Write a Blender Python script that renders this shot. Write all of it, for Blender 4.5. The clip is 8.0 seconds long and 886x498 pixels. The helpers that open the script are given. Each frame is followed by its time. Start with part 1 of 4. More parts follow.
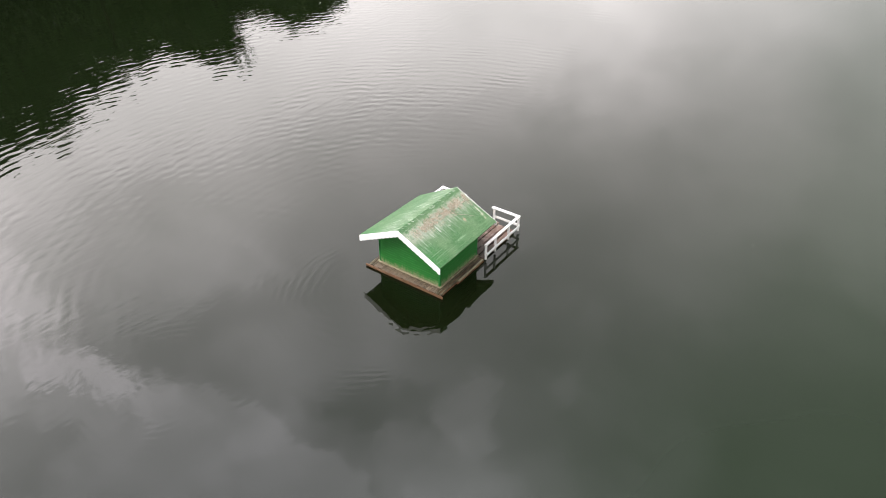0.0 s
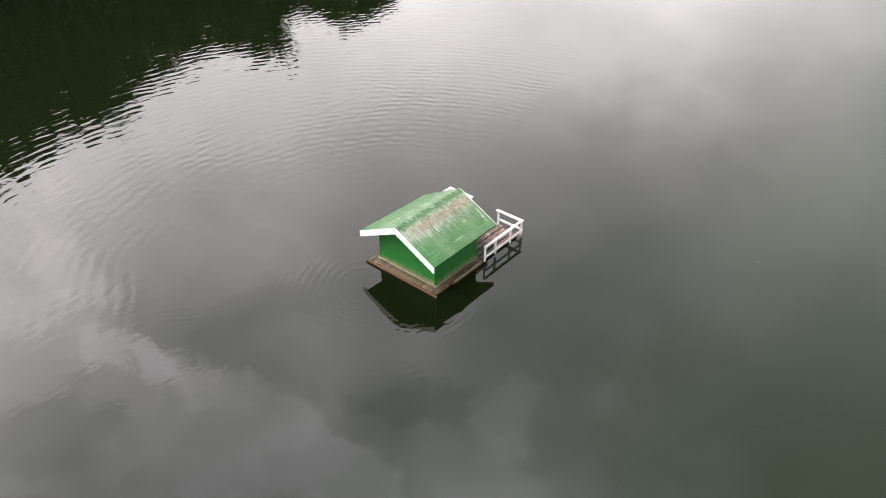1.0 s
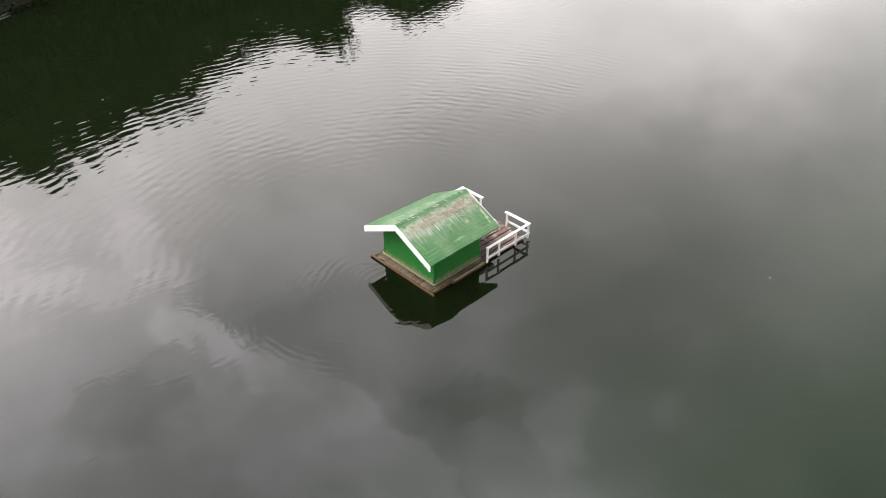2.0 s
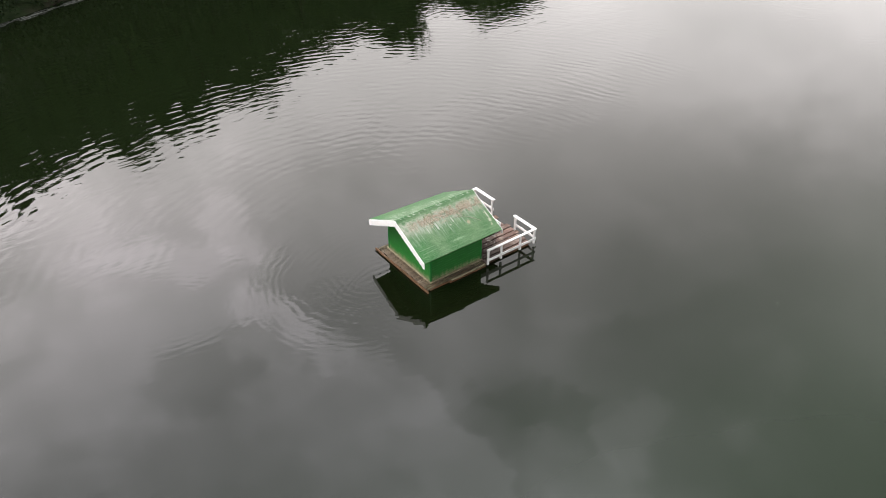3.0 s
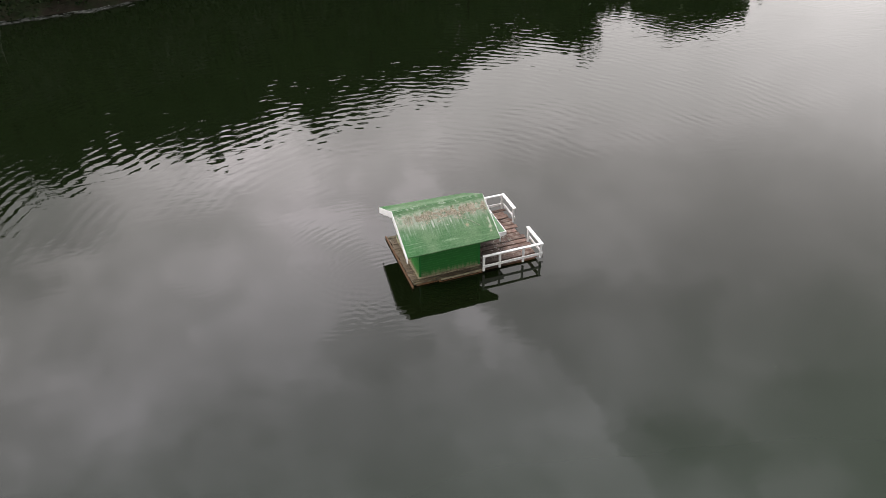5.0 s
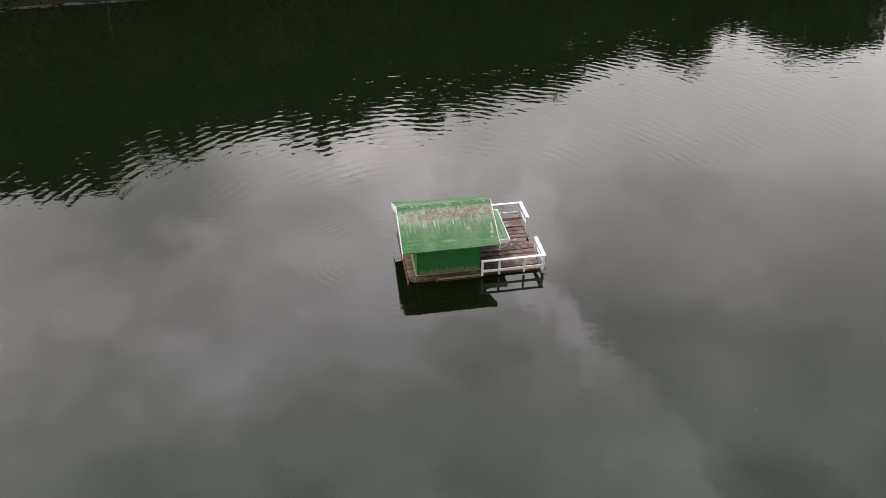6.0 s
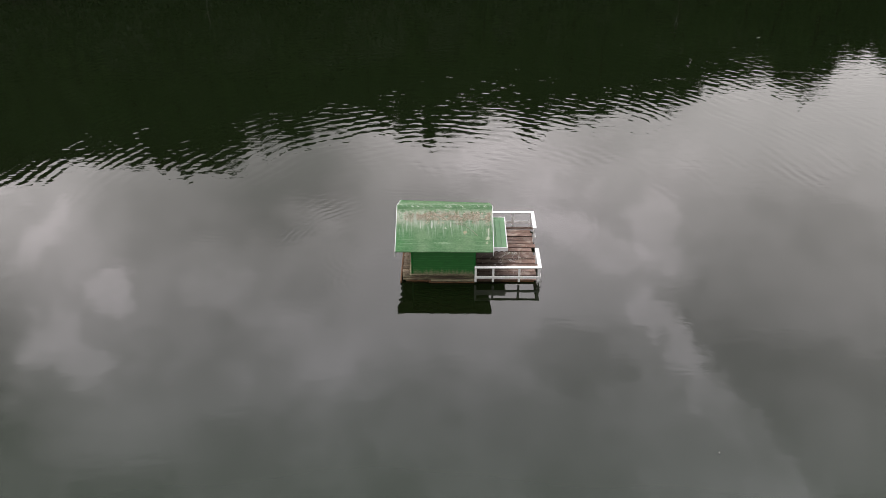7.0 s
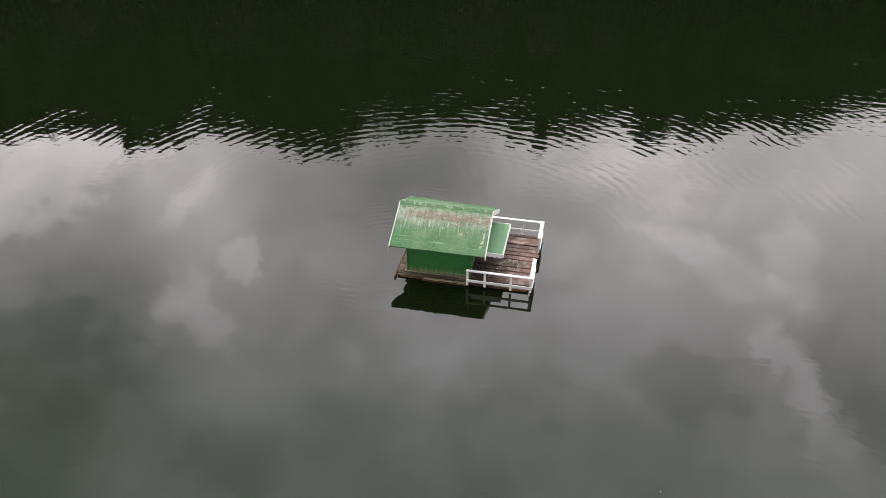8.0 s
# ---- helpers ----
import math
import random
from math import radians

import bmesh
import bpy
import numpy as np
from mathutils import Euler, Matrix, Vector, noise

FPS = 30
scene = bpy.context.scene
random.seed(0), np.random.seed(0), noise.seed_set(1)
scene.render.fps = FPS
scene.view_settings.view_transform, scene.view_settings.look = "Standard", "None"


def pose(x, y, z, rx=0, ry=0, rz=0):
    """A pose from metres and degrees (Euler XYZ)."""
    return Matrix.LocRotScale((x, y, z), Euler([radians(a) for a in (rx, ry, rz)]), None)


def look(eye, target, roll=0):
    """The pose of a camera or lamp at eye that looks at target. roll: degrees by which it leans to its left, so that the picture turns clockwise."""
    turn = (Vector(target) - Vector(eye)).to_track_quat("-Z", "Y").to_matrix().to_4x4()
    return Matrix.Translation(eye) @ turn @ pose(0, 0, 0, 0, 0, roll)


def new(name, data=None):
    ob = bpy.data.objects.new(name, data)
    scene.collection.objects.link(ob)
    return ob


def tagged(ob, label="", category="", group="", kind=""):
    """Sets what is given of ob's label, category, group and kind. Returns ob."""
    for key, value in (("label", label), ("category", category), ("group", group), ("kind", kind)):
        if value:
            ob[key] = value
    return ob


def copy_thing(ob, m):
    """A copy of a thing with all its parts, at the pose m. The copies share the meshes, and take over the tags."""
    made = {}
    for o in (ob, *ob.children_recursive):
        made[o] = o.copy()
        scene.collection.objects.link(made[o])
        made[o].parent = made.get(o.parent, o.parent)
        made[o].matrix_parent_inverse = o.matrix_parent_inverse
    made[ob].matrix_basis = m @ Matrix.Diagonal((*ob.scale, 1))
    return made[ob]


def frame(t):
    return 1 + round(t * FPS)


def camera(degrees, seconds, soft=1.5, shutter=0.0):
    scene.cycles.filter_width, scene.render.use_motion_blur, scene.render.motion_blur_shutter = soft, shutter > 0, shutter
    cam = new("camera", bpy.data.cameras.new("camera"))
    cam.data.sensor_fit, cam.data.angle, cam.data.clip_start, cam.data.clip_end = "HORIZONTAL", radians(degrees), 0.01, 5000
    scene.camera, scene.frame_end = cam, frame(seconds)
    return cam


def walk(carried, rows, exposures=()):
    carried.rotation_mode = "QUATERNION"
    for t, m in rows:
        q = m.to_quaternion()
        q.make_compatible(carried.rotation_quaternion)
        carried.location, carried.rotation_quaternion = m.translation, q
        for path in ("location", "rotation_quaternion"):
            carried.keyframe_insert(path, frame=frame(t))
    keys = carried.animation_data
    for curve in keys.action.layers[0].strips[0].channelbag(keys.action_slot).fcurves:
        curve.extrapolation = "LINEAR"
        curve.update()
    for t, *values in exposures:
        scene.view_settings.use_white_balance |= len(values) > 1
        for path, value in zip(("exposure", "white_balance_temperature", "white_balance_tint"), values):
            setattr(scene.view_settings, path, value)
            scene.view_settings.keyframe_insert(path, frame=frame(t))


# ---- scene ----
cam = camera(61.0, 8.0, soft=0.6)
PATH = [
    (0, (-12.832, -9.677, 11.815), (-11.51, -8.726, 10.654), -0.3),
    (0.5, (-12.556, -10.188, 11.835), (-11.265, -9.191, 10.677), 0.0),
    (1, (-12.234, -10.741, 11.87), (-10.983, -9.692, 10.713), 0.3),
    (1.5, (-11.774, -11.339, 11.915), (-10.578, -10.232, 10.757), -0.0),
    (3, (-9.744, -13.361, 12.07), (-8.77, -12.06, 10.905), -0.2),
    (3.5, (-8.933, -14.005, 12.082), (-8.045, -12.644, 10.917), -0.0),
    (4, (-7.91, -14.599, 12.091), (-7.124, -13.178, 10.922), -0.4),
    (5.5, (-4.178, -16.214, 12.06), (-3.765, -14.638, 10.9), -0.4),
    (6, (-2.805, -16.61, 12.086), (-2.535, -15.0, 10.93), -0.2),
    (6.5, (-1.311, -16.831, 12.099), (-1.187, -15.2, 10.949), -0.6),
    (7, (0.237, -16.885, 12.108), (0.209, -15.249, 10.957), -0.4),
    (7.5, (1.82, -16.775, 12.117), (1.637, -15.15, 10.965), -0.2),
    (8, (3.435, -16.562, 12.119), (3.094, -14.961, 10.969), -0.2),
]
walk(cam, [(t, look(eye, target, roll)) for t, eye, target, roll in PATH],
     exposures=[(0, 0.58), (1.5, 0.53), (3.5, 0.28), (5.5, 0.01), (6.5, 0.0), (8, 0.20)])

# ---- world, sun ----
world = bpy.data.worlds.new("overcast_sky")
scene.world = world
world.use_nodes = True
SUN_AZ, SUN_EL = 78.0, 56.0   # degrees from +y towards -x, and above the horizon


def link(nt, a, b):
    nt.links.new(a, b)


def add(nt, kind, **values):
    n = nt.nodes.new(kind)
    for key, value in values.items():
        n.inputs[key.replace("_", " ")].default_value = value
    return n


def mth(nt, op, a, b=None, c=None, clamp=False):
    """A math node on sockets or numbers; returns its output."""
    n = nt.nodes.new("ShaderNodeMath")
    n.operation, n.use_clamp = op, clamp
    for i, v in enumerate((a, b, c)):
        if v is None:
            continue
        if isinstance(v, (int, float)):
            n.inputs[i].default_value = v
        else:
            link(nt, v, n.inputs[i])
    return n.outputs[0]


def vmul(nt, a, xyz):
    n = nt.nodes.new("ShaderNodeVectorMath")
    n.operation = "MULTIPLY"
    link(nt, a, n.inputs[0])
    n.inputs[1].default_value = xyz
    return n.outputs[0]


def dot(nt, a, xyz):
    n = nt.nodes.new("ShaderNodeVectorMath")
    n.operation = "DOT_PRODUCT"
    link(nt, a, n.inputs[0])
    n.inputs[1].default_value = xyz
    return n.outputs["Value"]


def tex_noise(nt, vec, scale, detail=4.0, rough=0.55, warp=0.0):
    n = add(nt, "ShaderNodeTexNoise", Scale=scale, Detail=detail, Roughness=rough, Distortion=warp)
    link(nt, vec, n.inputs["Vector"])
    return n.outputs["Fac"]


def step(nt, v, lo, hi, a=0.0, b=1.0):
    n = nt.nodes.new("ShaderNodeMapRange")
    n.interpolation_type = "SMOOTHSTEP"
    for i, x in enumerate((v, lo, hi, a, b)):
        if isinstance(x, (int, float)):
            n.inputs[i].default_value = x
        else:
            link(nt, x, n.inputs[i])
    return n.outputs[0]


def mixc(nt, fac, a, b, blend="MIX"):
    n = nt.nodes.new("ShaderNodeMix")
    n.data_type, n.blend_type = "RGBA", blend
    for s, v in ((n.inputs[0], fac), (n.inputs[6], a), (n.inputs[7], b)):
        if isinstance(v, (int, float)):
            s.default_value = v
        elif isinstance(v, tuple):
            s.default_value = (*v, 1.0)
        else:
            link(nt, v, s)
    return n.outputs[2]


def heading(az, el):
    """A direction: degrees from +y towards +x, and above the horizon."""
    a, e = radians(az), radians(el)
    return (math.sin(a) * math.cos(e), math.cos(a) * math.cos(e), math.sin(e))


# banks of lighter (+) and darker (-) cloud, in stops, fitted to the water's tones in the camera's view: rows by
# elevation, each from azimuth -54 to 96 in steps of 10 degrees
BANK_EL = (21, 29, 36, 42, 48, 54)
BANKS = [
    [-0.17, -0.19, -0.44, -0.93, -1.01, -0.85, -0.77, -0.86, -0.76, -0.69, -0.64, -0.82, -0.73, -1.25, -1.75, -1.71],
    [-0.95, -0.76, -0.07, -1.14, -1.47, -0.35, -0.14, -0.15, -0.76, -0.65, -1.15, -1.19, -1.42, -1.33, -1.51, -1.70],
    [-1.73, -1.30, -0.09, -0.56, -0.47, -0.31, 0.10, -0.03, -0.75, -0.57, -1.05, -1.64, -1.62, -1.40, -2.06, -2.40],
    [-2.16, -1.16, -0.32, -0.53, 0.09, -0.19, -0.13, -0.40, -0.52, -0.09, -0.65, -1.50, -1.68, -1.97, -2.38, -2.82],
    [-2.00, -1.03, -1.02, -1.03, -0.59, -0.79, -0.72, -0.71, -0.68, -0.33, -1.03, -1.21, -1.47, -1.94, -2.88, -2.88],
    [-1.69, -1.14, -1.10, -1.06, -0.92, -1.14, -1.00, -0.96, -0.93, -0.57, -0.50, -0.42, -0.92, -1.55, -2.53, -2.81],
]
wn = world.node_tree
wn.nodes.clear()
geo = wn.nodes.new("ShaderNodeTexCoord")
ray_dir = geo.outputs["Generated"]
sky = wn.nodes.new("ShaderNodeTexSky")
sky.sky_type, sky.sun_disc = "NISHITA", False
sky.sun_elevation, sky.sun_rotation = radians(SUN_EL), radians(-SUN_AZ)
sep = wn.nodes.new("ShaderNodeSeparateXYZ")
link(wn, ray_dir, sep.inputs[0])
up = mth(wn, "MAXIMUM", sep.outputs[2], 0.0)
flat = mth(wn, "ADD", up, 0.35)
comb = wn.nodes.new("ShaderNodeCombineXYZ")
link(wn, mth(wn, "DIVIDE", sep.outputs[0], flat), comb.inputs[0])
link(wn, mth(wn, "DIVIDE", sep.outputs[1], flat), comb.inputs[1])
billow = tex_noise(wn, comb.outputs[0], 2.2, 7.0, 0.55, 0.1)
wisps = tex_noise(wn, comb.outputs[0], 6.0, 7.0, 0.6, 0.15)
warp_n = add(wn, "ShaderNodeTexNoise", Scale=6.0, Detail=8.0, Roughness=0.68)
link(wn, comb.outputs[0], warp_n.inputs["Vector"])
shift = wn.nodes.new("ShaderNodeVectorMath")
shift.operation = "MULTIPLY_ADD"
link(wn, warp_n.outputs["Color"], shift.inputs[0])
shift.inputs[1].default_value = (0.17, 0.17, 0.17)
link(wn, ray_dir, shift.inputs[2])
back = wn.nodes.new("ShaderNodeVectorMath")
back.operation = "SUBTRACT"
link(wn, shift.outputs[0], back.inputs[0])
back.inputs[1].default_value = (0.085, 0.085, 0.085)
norm = wn.nodes.new("ShaderNodeVectorMath")
norm.operation = "NORMALIZE"
link(wn, back.outputs[0], norm.inputs[0])
even = step(wn, mth(wn, "ARCTAN2", sep.outputs[0], sep.outputs[1]), radians(24), radians(46), 1.0, 0.32)
light = mth(wn, "MULTIPLY_ADD", step(wn, billow, 0.34, 0.64), 0.14, 0.93)
light = mth(wn, "MULTIPLY_ADD", mth(wn, "SUBTRACT", wisps, 0.5), mth(wn, "MULTIPLY", even, 0.36), light)
edges = step(wn, tex_noise(wn, comb.outputs[0], 3.0, 8.0, 0.60, 0.1), 0.50, 0.565)
light = mth(wn, "MULTIPLY_ADD", mth(wn, "SUBTRACT", edges, 0.5), mth(wn, "MAXIMUM", mth(wn, "MULTIPLY", even, 0.10), step(wn, up, 0.48, 0.66, 0.04, 0.14)), light)
tufts = step(wn, tex_noise(wn, comb.outputs[0], 5.5, 8.0, 0.62, 0.3), 0.50, 0.58)
light = mth(wn, "MULTIPLY_ADD", mth(wn, "SUBTRACT", tufts, 0.45), step(wn, up, 0.60, 0.72, 0.0, 0.08), light)
bent = wn.nodes.new("ShaderNodeSeparateXYZ")
link(wn, norm.outputs[0], bent.inputs[0])
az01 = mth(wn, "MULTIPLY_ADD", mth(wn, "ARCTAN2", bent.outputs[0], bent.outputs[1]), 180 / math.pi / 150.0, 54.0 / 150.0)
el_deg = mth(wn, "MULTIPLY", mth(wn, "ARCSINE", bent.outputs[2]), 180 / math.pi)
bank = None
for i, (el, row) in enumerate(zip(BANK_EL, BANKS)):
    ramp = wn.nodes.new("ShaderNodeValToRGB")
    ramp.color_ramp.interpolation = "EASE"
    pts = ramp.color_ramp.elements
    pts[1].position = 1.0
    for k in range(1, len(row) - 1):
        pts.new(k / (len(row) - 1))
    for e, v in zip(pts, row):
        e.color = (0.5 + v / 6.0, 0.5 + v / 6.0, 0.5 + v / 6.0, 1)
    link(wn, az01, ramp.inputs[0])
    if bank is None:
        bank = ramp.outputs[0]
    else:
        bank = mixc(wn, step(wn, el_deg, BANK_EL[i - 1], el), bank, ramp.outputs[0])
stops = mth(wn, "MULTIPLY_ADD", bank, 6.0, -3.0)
# single clouds: azimuth, elevation, half width and height, tilt in degrees, stops
CLOUDS = [
    (12.5, 42.4, 4.0, 2.5, 0, -0.30), (22.5, 40.6, 6.0, 1.5, 40, 0.42), (-30.2, 34.6, 2.3, 1.4, 70, 0.42),
    (-35.3, 37.6, 3.3, 1.8, 70, 0.34), (-34.5, 30.1, 3.8, 1.1, -35, 0.26), (-42.0, 25.5, 7.0, 2.6, -15, 0.50),
    (-46.0, 38.5, 5.5, 4.0, 60, -0.40), (-34.3, 47.6, 4.0, 2.5, 20, -0.25), (13.0, 33.8, 6.0, 1.3, 15, 0.25),
    (17.8, 32.2, 3.2, 1.6, 60, 0.26), (4.4, 28.6, 6.0, 1.8, 10, 0.25), (-2.6, 34.8, 3.5, 2.0, 20, 0.25),
    (58.0, 47.8, 1.8, 3.4, 20, 0.30), (68.0, 45.7, 2.2, 1.6, 30, 0.22), (48.0, 46.8, 4.5, 2.4, 0, -0.25), (-19.0, 37.8, 5.0, 1.8, 15, 0.22),
]
az_deg = mth(wn, "MULTIPLY_ADD", az01, 150.0, -54.0)
frayed = mth(wn, "MULTIPLY_ADD", tex_noise(wn, comb.outputs[0], 11.0, 8.0, 0.64, 0.5), 2.6, -1.3)
shreds = tex_noise(wn, comb.outputs[0], 26.0, 8.0, 0.72, 0.5)
frayed = mth(wn, "MULTIPLY_ADD", shreds, 1.0, mth(wn, "SUBTRACT", frayed, 0.5))
for az, el, w, h, tilt, amount in CLOUDS:
    c, sn, k = math.cos(radians(tilt)), math.sin(radians(tilt)), math.cos(radians(el))
    u, v = mth(wn, "MULTIPLY", mth(wn, "SUBTRACT", az_deg, az), k), mth(wn, "SUBTRACT", el_deg, el)
    p = mth(wn, "MULTIPLY_ADD", u, c / w, mth(wn, "MULTIPLY", v, sn / w))
    q = mth(wn, "MULTIPLY_ADD", v, c / h, mth(wn, "MULTIPLY", u, -sn / h))
    d = mth(wn, "SQRT", mth(wn, "MULTIPLY_ADD", p, p, mth(wn, "MULTIPLY", q, q)))
    stops = mth(wn, "ADD", stops, step(wn, mth(wn, "ADD", d, frayed), 1.26, 0.62, 0.0, amount))
# the ragged edge of the dark cloud mass
front = mth(wn, "MULTIPLY_ADD", mth(wn, "SUBTRACT", az_deg, 22.4), -0.62, mth(wn, "SUBTRACT", el_deg, 39.2))
front = step(wn, mth(wn, "MULTIPLY_ADD", frayed, 1.8, front), 0.7, -0.7, 0.0, -0.40)
stops = mth(wn, "MULTIPLY_ADD", front, mth(wn, "MULTIPLY", step(wn, el_deg, 34, 39), step(wn, az_deg, 60, 38)), stops)
stops = mth(wn, "MULTIPLY_ADD", mth(wn, "SUBTRACT", shreds, 0.5), mth(wn, "MULTIPLY_ADD", even, 0.32, 0.08), stops)
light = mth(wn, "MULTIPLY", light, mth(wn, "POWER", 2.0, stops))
# the veil is set brightest on the side in view, near +y, and dimmest behind the camera
toward = mth(wn, "MULTIPLY_ADD", dot(wn, ray_dir, heading(15, 25)), 0.5, 0.5)
veil = step(wn, toward, 0.25, 0.98, 0.28, 1.0)
light = mth(wn, "MULTIPLY", mth(wn, "MAXIMUM", light, 0.12), veil)
tone = mixc(wn, step(wn, light, 0.10, 0.50), (0.955, 0.955, 0.905), mixc(wn, step(wn, light, 0.4, 1.4), (0.995, 0.940, 0.925), (1.0, 0.915, 0.935)))
tone = mixc(wn, step(wn, up, 0.45, 0.85), tone, mixc(wn, 1.0, tone, (0.95, 0.99, 1.06), "MULTIPLY"))
cloud = add(wn, "ShaderNodeBackground")
link(wn, tone, cloud.inputs["Color"])
link(wn, mth(wn, "MULTIPLY", light, 5.8), cloud.inputs["Strength"])
blue = add(wn, "ShaderNodeBackground", Strength=0.08)
link(wn, sky.outputs[0], blue.inputs["Color"])
blend = add(wn, "ShaderNodeMixShader", Fac=0.9)
link(wn, blue.outputs[0], blend.inputs[1])
link(wn, cloud.outputs[0], blend.inputs[2])
wout = wn.nodes.new("ShaderNodeOutputWorld")
link(wn, blend.outputs[0], wout.inputs[0])

sun = new("sun", bpy.data.lights.new("sun", "SUN"))
sun.data.energy, sun.data.angle, sun.data.color = 1.4, radians(25), (1.0, 0.96, 0.9)
sun.matrix_world = look(Vector(heading(-SUN_AZ, SUN_EL)) * 50, (0, 0, 0))


# ---- materials ----
def material(name, rough=0.6, spec=0.4, metal=0.0):
    m = bpy.data.materials.new(name)
    m.use_nodes = True
    nt = m.node_tree
    p = nt.nodes["Principled BSDF"]
    p.inputs["Roughness"].default_value = rough
    p.inputs["Specular IOR Level"].default_value = spec
    p.inputs["Metallic"].default_value = metal
    tc = nt.nodes.new("ShaderNodeTexCoord")
    return m, nt, p, tc.outputs["Object"]


def bump(nt, p, height, strength, distance):
    b = add(nt, "ShaderNodeBump", Strength=strength, Distance=distance)
    link(nt, height, b.inputs["Height"])
    link(nt, b.outputs[0], p.inputs["Normal"])


def tint_random(nt, col, amount):
    info = nt.nodes.new("ShaderNodeObjectInfo")
    v = mth(nt, "MULTIPLY_ADD", info.outputs["Random"], 2 * amount, 1.0 - amount)
    hs = nt.nodes.new("ShaderNodeHueSaturation")
    link(nt, v, hs.inputs["Value"])
    link(nt, col, hs.inputs["Color"])
    return hs.outputs[0]


def make_water():
    m, nt, p, co = material("lake_water", 0.015, 0.62)
    p.inputs["IOR"].default_value = 1.333
    s = nt.nodes.new("ShaderNodeSeparateXYZ")
    link(nt, co, s.inputs[0])
    x, y = s.outputs[0], s.outputs[1]
    # water colour; lighter green of the reflections towards -y and +y is painted into it
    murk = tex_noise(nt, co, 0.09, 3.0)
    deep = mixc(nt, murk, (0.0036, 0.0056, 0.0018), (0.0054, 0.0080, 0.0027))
    near_tint = step(nt, mth(nt, "MULTIPLY_ADD", murk, 5.0, y), 0.5, -8.5)
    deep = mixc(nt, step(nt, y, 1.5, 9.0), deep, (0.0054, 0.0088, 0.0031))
    link(nt, mixc(nt, near_tint, deep, (0.0118, 0.0196, 0.0094)), p.inputs["Base Color"])
    # calm and ruffled stretches
    patch = step(nt, tex_noise(nt, co, 0.13, 3.0), 0.36, 0.62, 0.35, 1.0)
    far = step(nt, y, 1.0, 13.0, 0.17, 1.0)
    # low swell, longer along the crests
    swell = tex_noise(nt, vmul(nt, co, (0.55, 1.5, 1.0)), 2.3, 2.0, 0.45, 0.5)
    small = tex_noise(nt, vmul(nt, co, (0.8, 1.3, 1.0)), 4.2, 2.0, 0.5)
    ruffle = mth(nt, "MULTIPLY", patch, far)
    h = mth(nt, "MULTIPLY", swell, mth(nt, "MULTIPLY", ruffle, 0.0060))
    breeze = step(nt, x, 17.0, 27.0, 0.0, 0.0034)
    h = mth(nt, "MULTIPLY_ADD", small, mth(nt, "MAXIMUM", mth(nt, "MAXIMUM", mth(nt, "MULTIPLY", ruffle, 0.0012), mth(nt, "MULTIPLY", patch, 0.0008)), breeze), h)
    h = mth(nt, "MULTIPLY_ADD", tex_noise(nt, co, 13.0, 2.0, 0.5), 0.00013, h)
    # rings that spread from the raft's end and cross one another: centre, wave length, height, reach, least share
    slow = tex_noise(nt, co, 0.35, 2.0)
    gusts = tex_noise(nt, co, 0.75, 3.0)
    for cx, cy, wave, height, reach, least in ((-1.9, 0.5, 0.21, 0.00052, 4.6, 0.30), (-6.6, 2.2, 0.20, 0.00020, 4.0, 0.0), (2.4, 1.6, 0.3, 0.0003, 5.0, 0.0),
                                               (-1.5, -1.0, 0.20, 0.00075, 2.4, 0.1), (-0.4, 0.8, 0.40, 0.00085, 30.0, 0.25), (-6.5, 3.0, 0.47, 0.0006, 30.0, 0.1)):
        dx, dy = mth(nt, "SUBTRACT", x, cx), mth(nt, "SUBTRACT", y, cy)
        r = mth(nt, "SQRT", mth(nt, "ADD", mth(nt, "MULTIPLY", dx, dx), mth(nt, "MULTIPLY", dy, dy)))
        wob = mth(nt, "MULTIPLY_ADD", slow, 0.9, mth(nt, "MULTIPLY_ADD", gusts, 0.22, mth(nt, "MULTIPLY_ADD", swell, 0.20, r)))
        ring = mth(nt, "SINE", mth(nt, "MULTIPLY", wob, 2 * math.pi / wave))
        if reach > 20:
            wob = mth(nt, "MULTIPLY_ADD", slow, 0.8, mth(nt, "MULTIPLY_ADD", swell, 0.22, r))
            ring = mth(nt, "SINE", mth(nt, "MULTIPLY", wob, 2 * math.pi / wave))
            fade = mth(nt, "MULTIPLY", step(nt, r, 2.0, 6.5), step(nt, r, reach, reach * 0.4))
            fade = mth(nt, "MULTIPLY", fade, step(nt, y, 2.0, 6.0))
        else:
            fade = mth(nt, "MULTIPLY", step(nt, r, 0.3, 1.0), step(nt, r, reach, 0.8))
        fade = mth(nt, "MULTIPLY", fade, step(nt, gusts, 0.38, 0.62, least, 1.0))
        h = mth(nt, "MULTIPLY_ADD", ring, mth(nt, "MULTIPLY", fade, height), h)
    bump(nt, p, h, 1.0, 1.0)
    return m


def make_ground():
    m, nt, p, co = material("bank_soil", 0.95, 0.1)
    n1, n2 = tex_noise(nt, co, 0.25, 5.0), tex_noise(nt, co, 3.0, 6.0)
    # grass and soil tones also hold the shade under the trees
    grass = mixc(nt, n2, (0.010, 0.018, 0.007), (0.026, 0.038, 0.014))
    soil = mixc(nt, n2, (0.012, 0.010, 0.007), (0.032, 0.026, 0.019))
    link(nt, mixc(nt, step(nt, n1, 0.45, 0.6), grass, soil), p.inputs["Base Color"])
    bump(nt, p, n2, 0.6, 0.2)
    return m


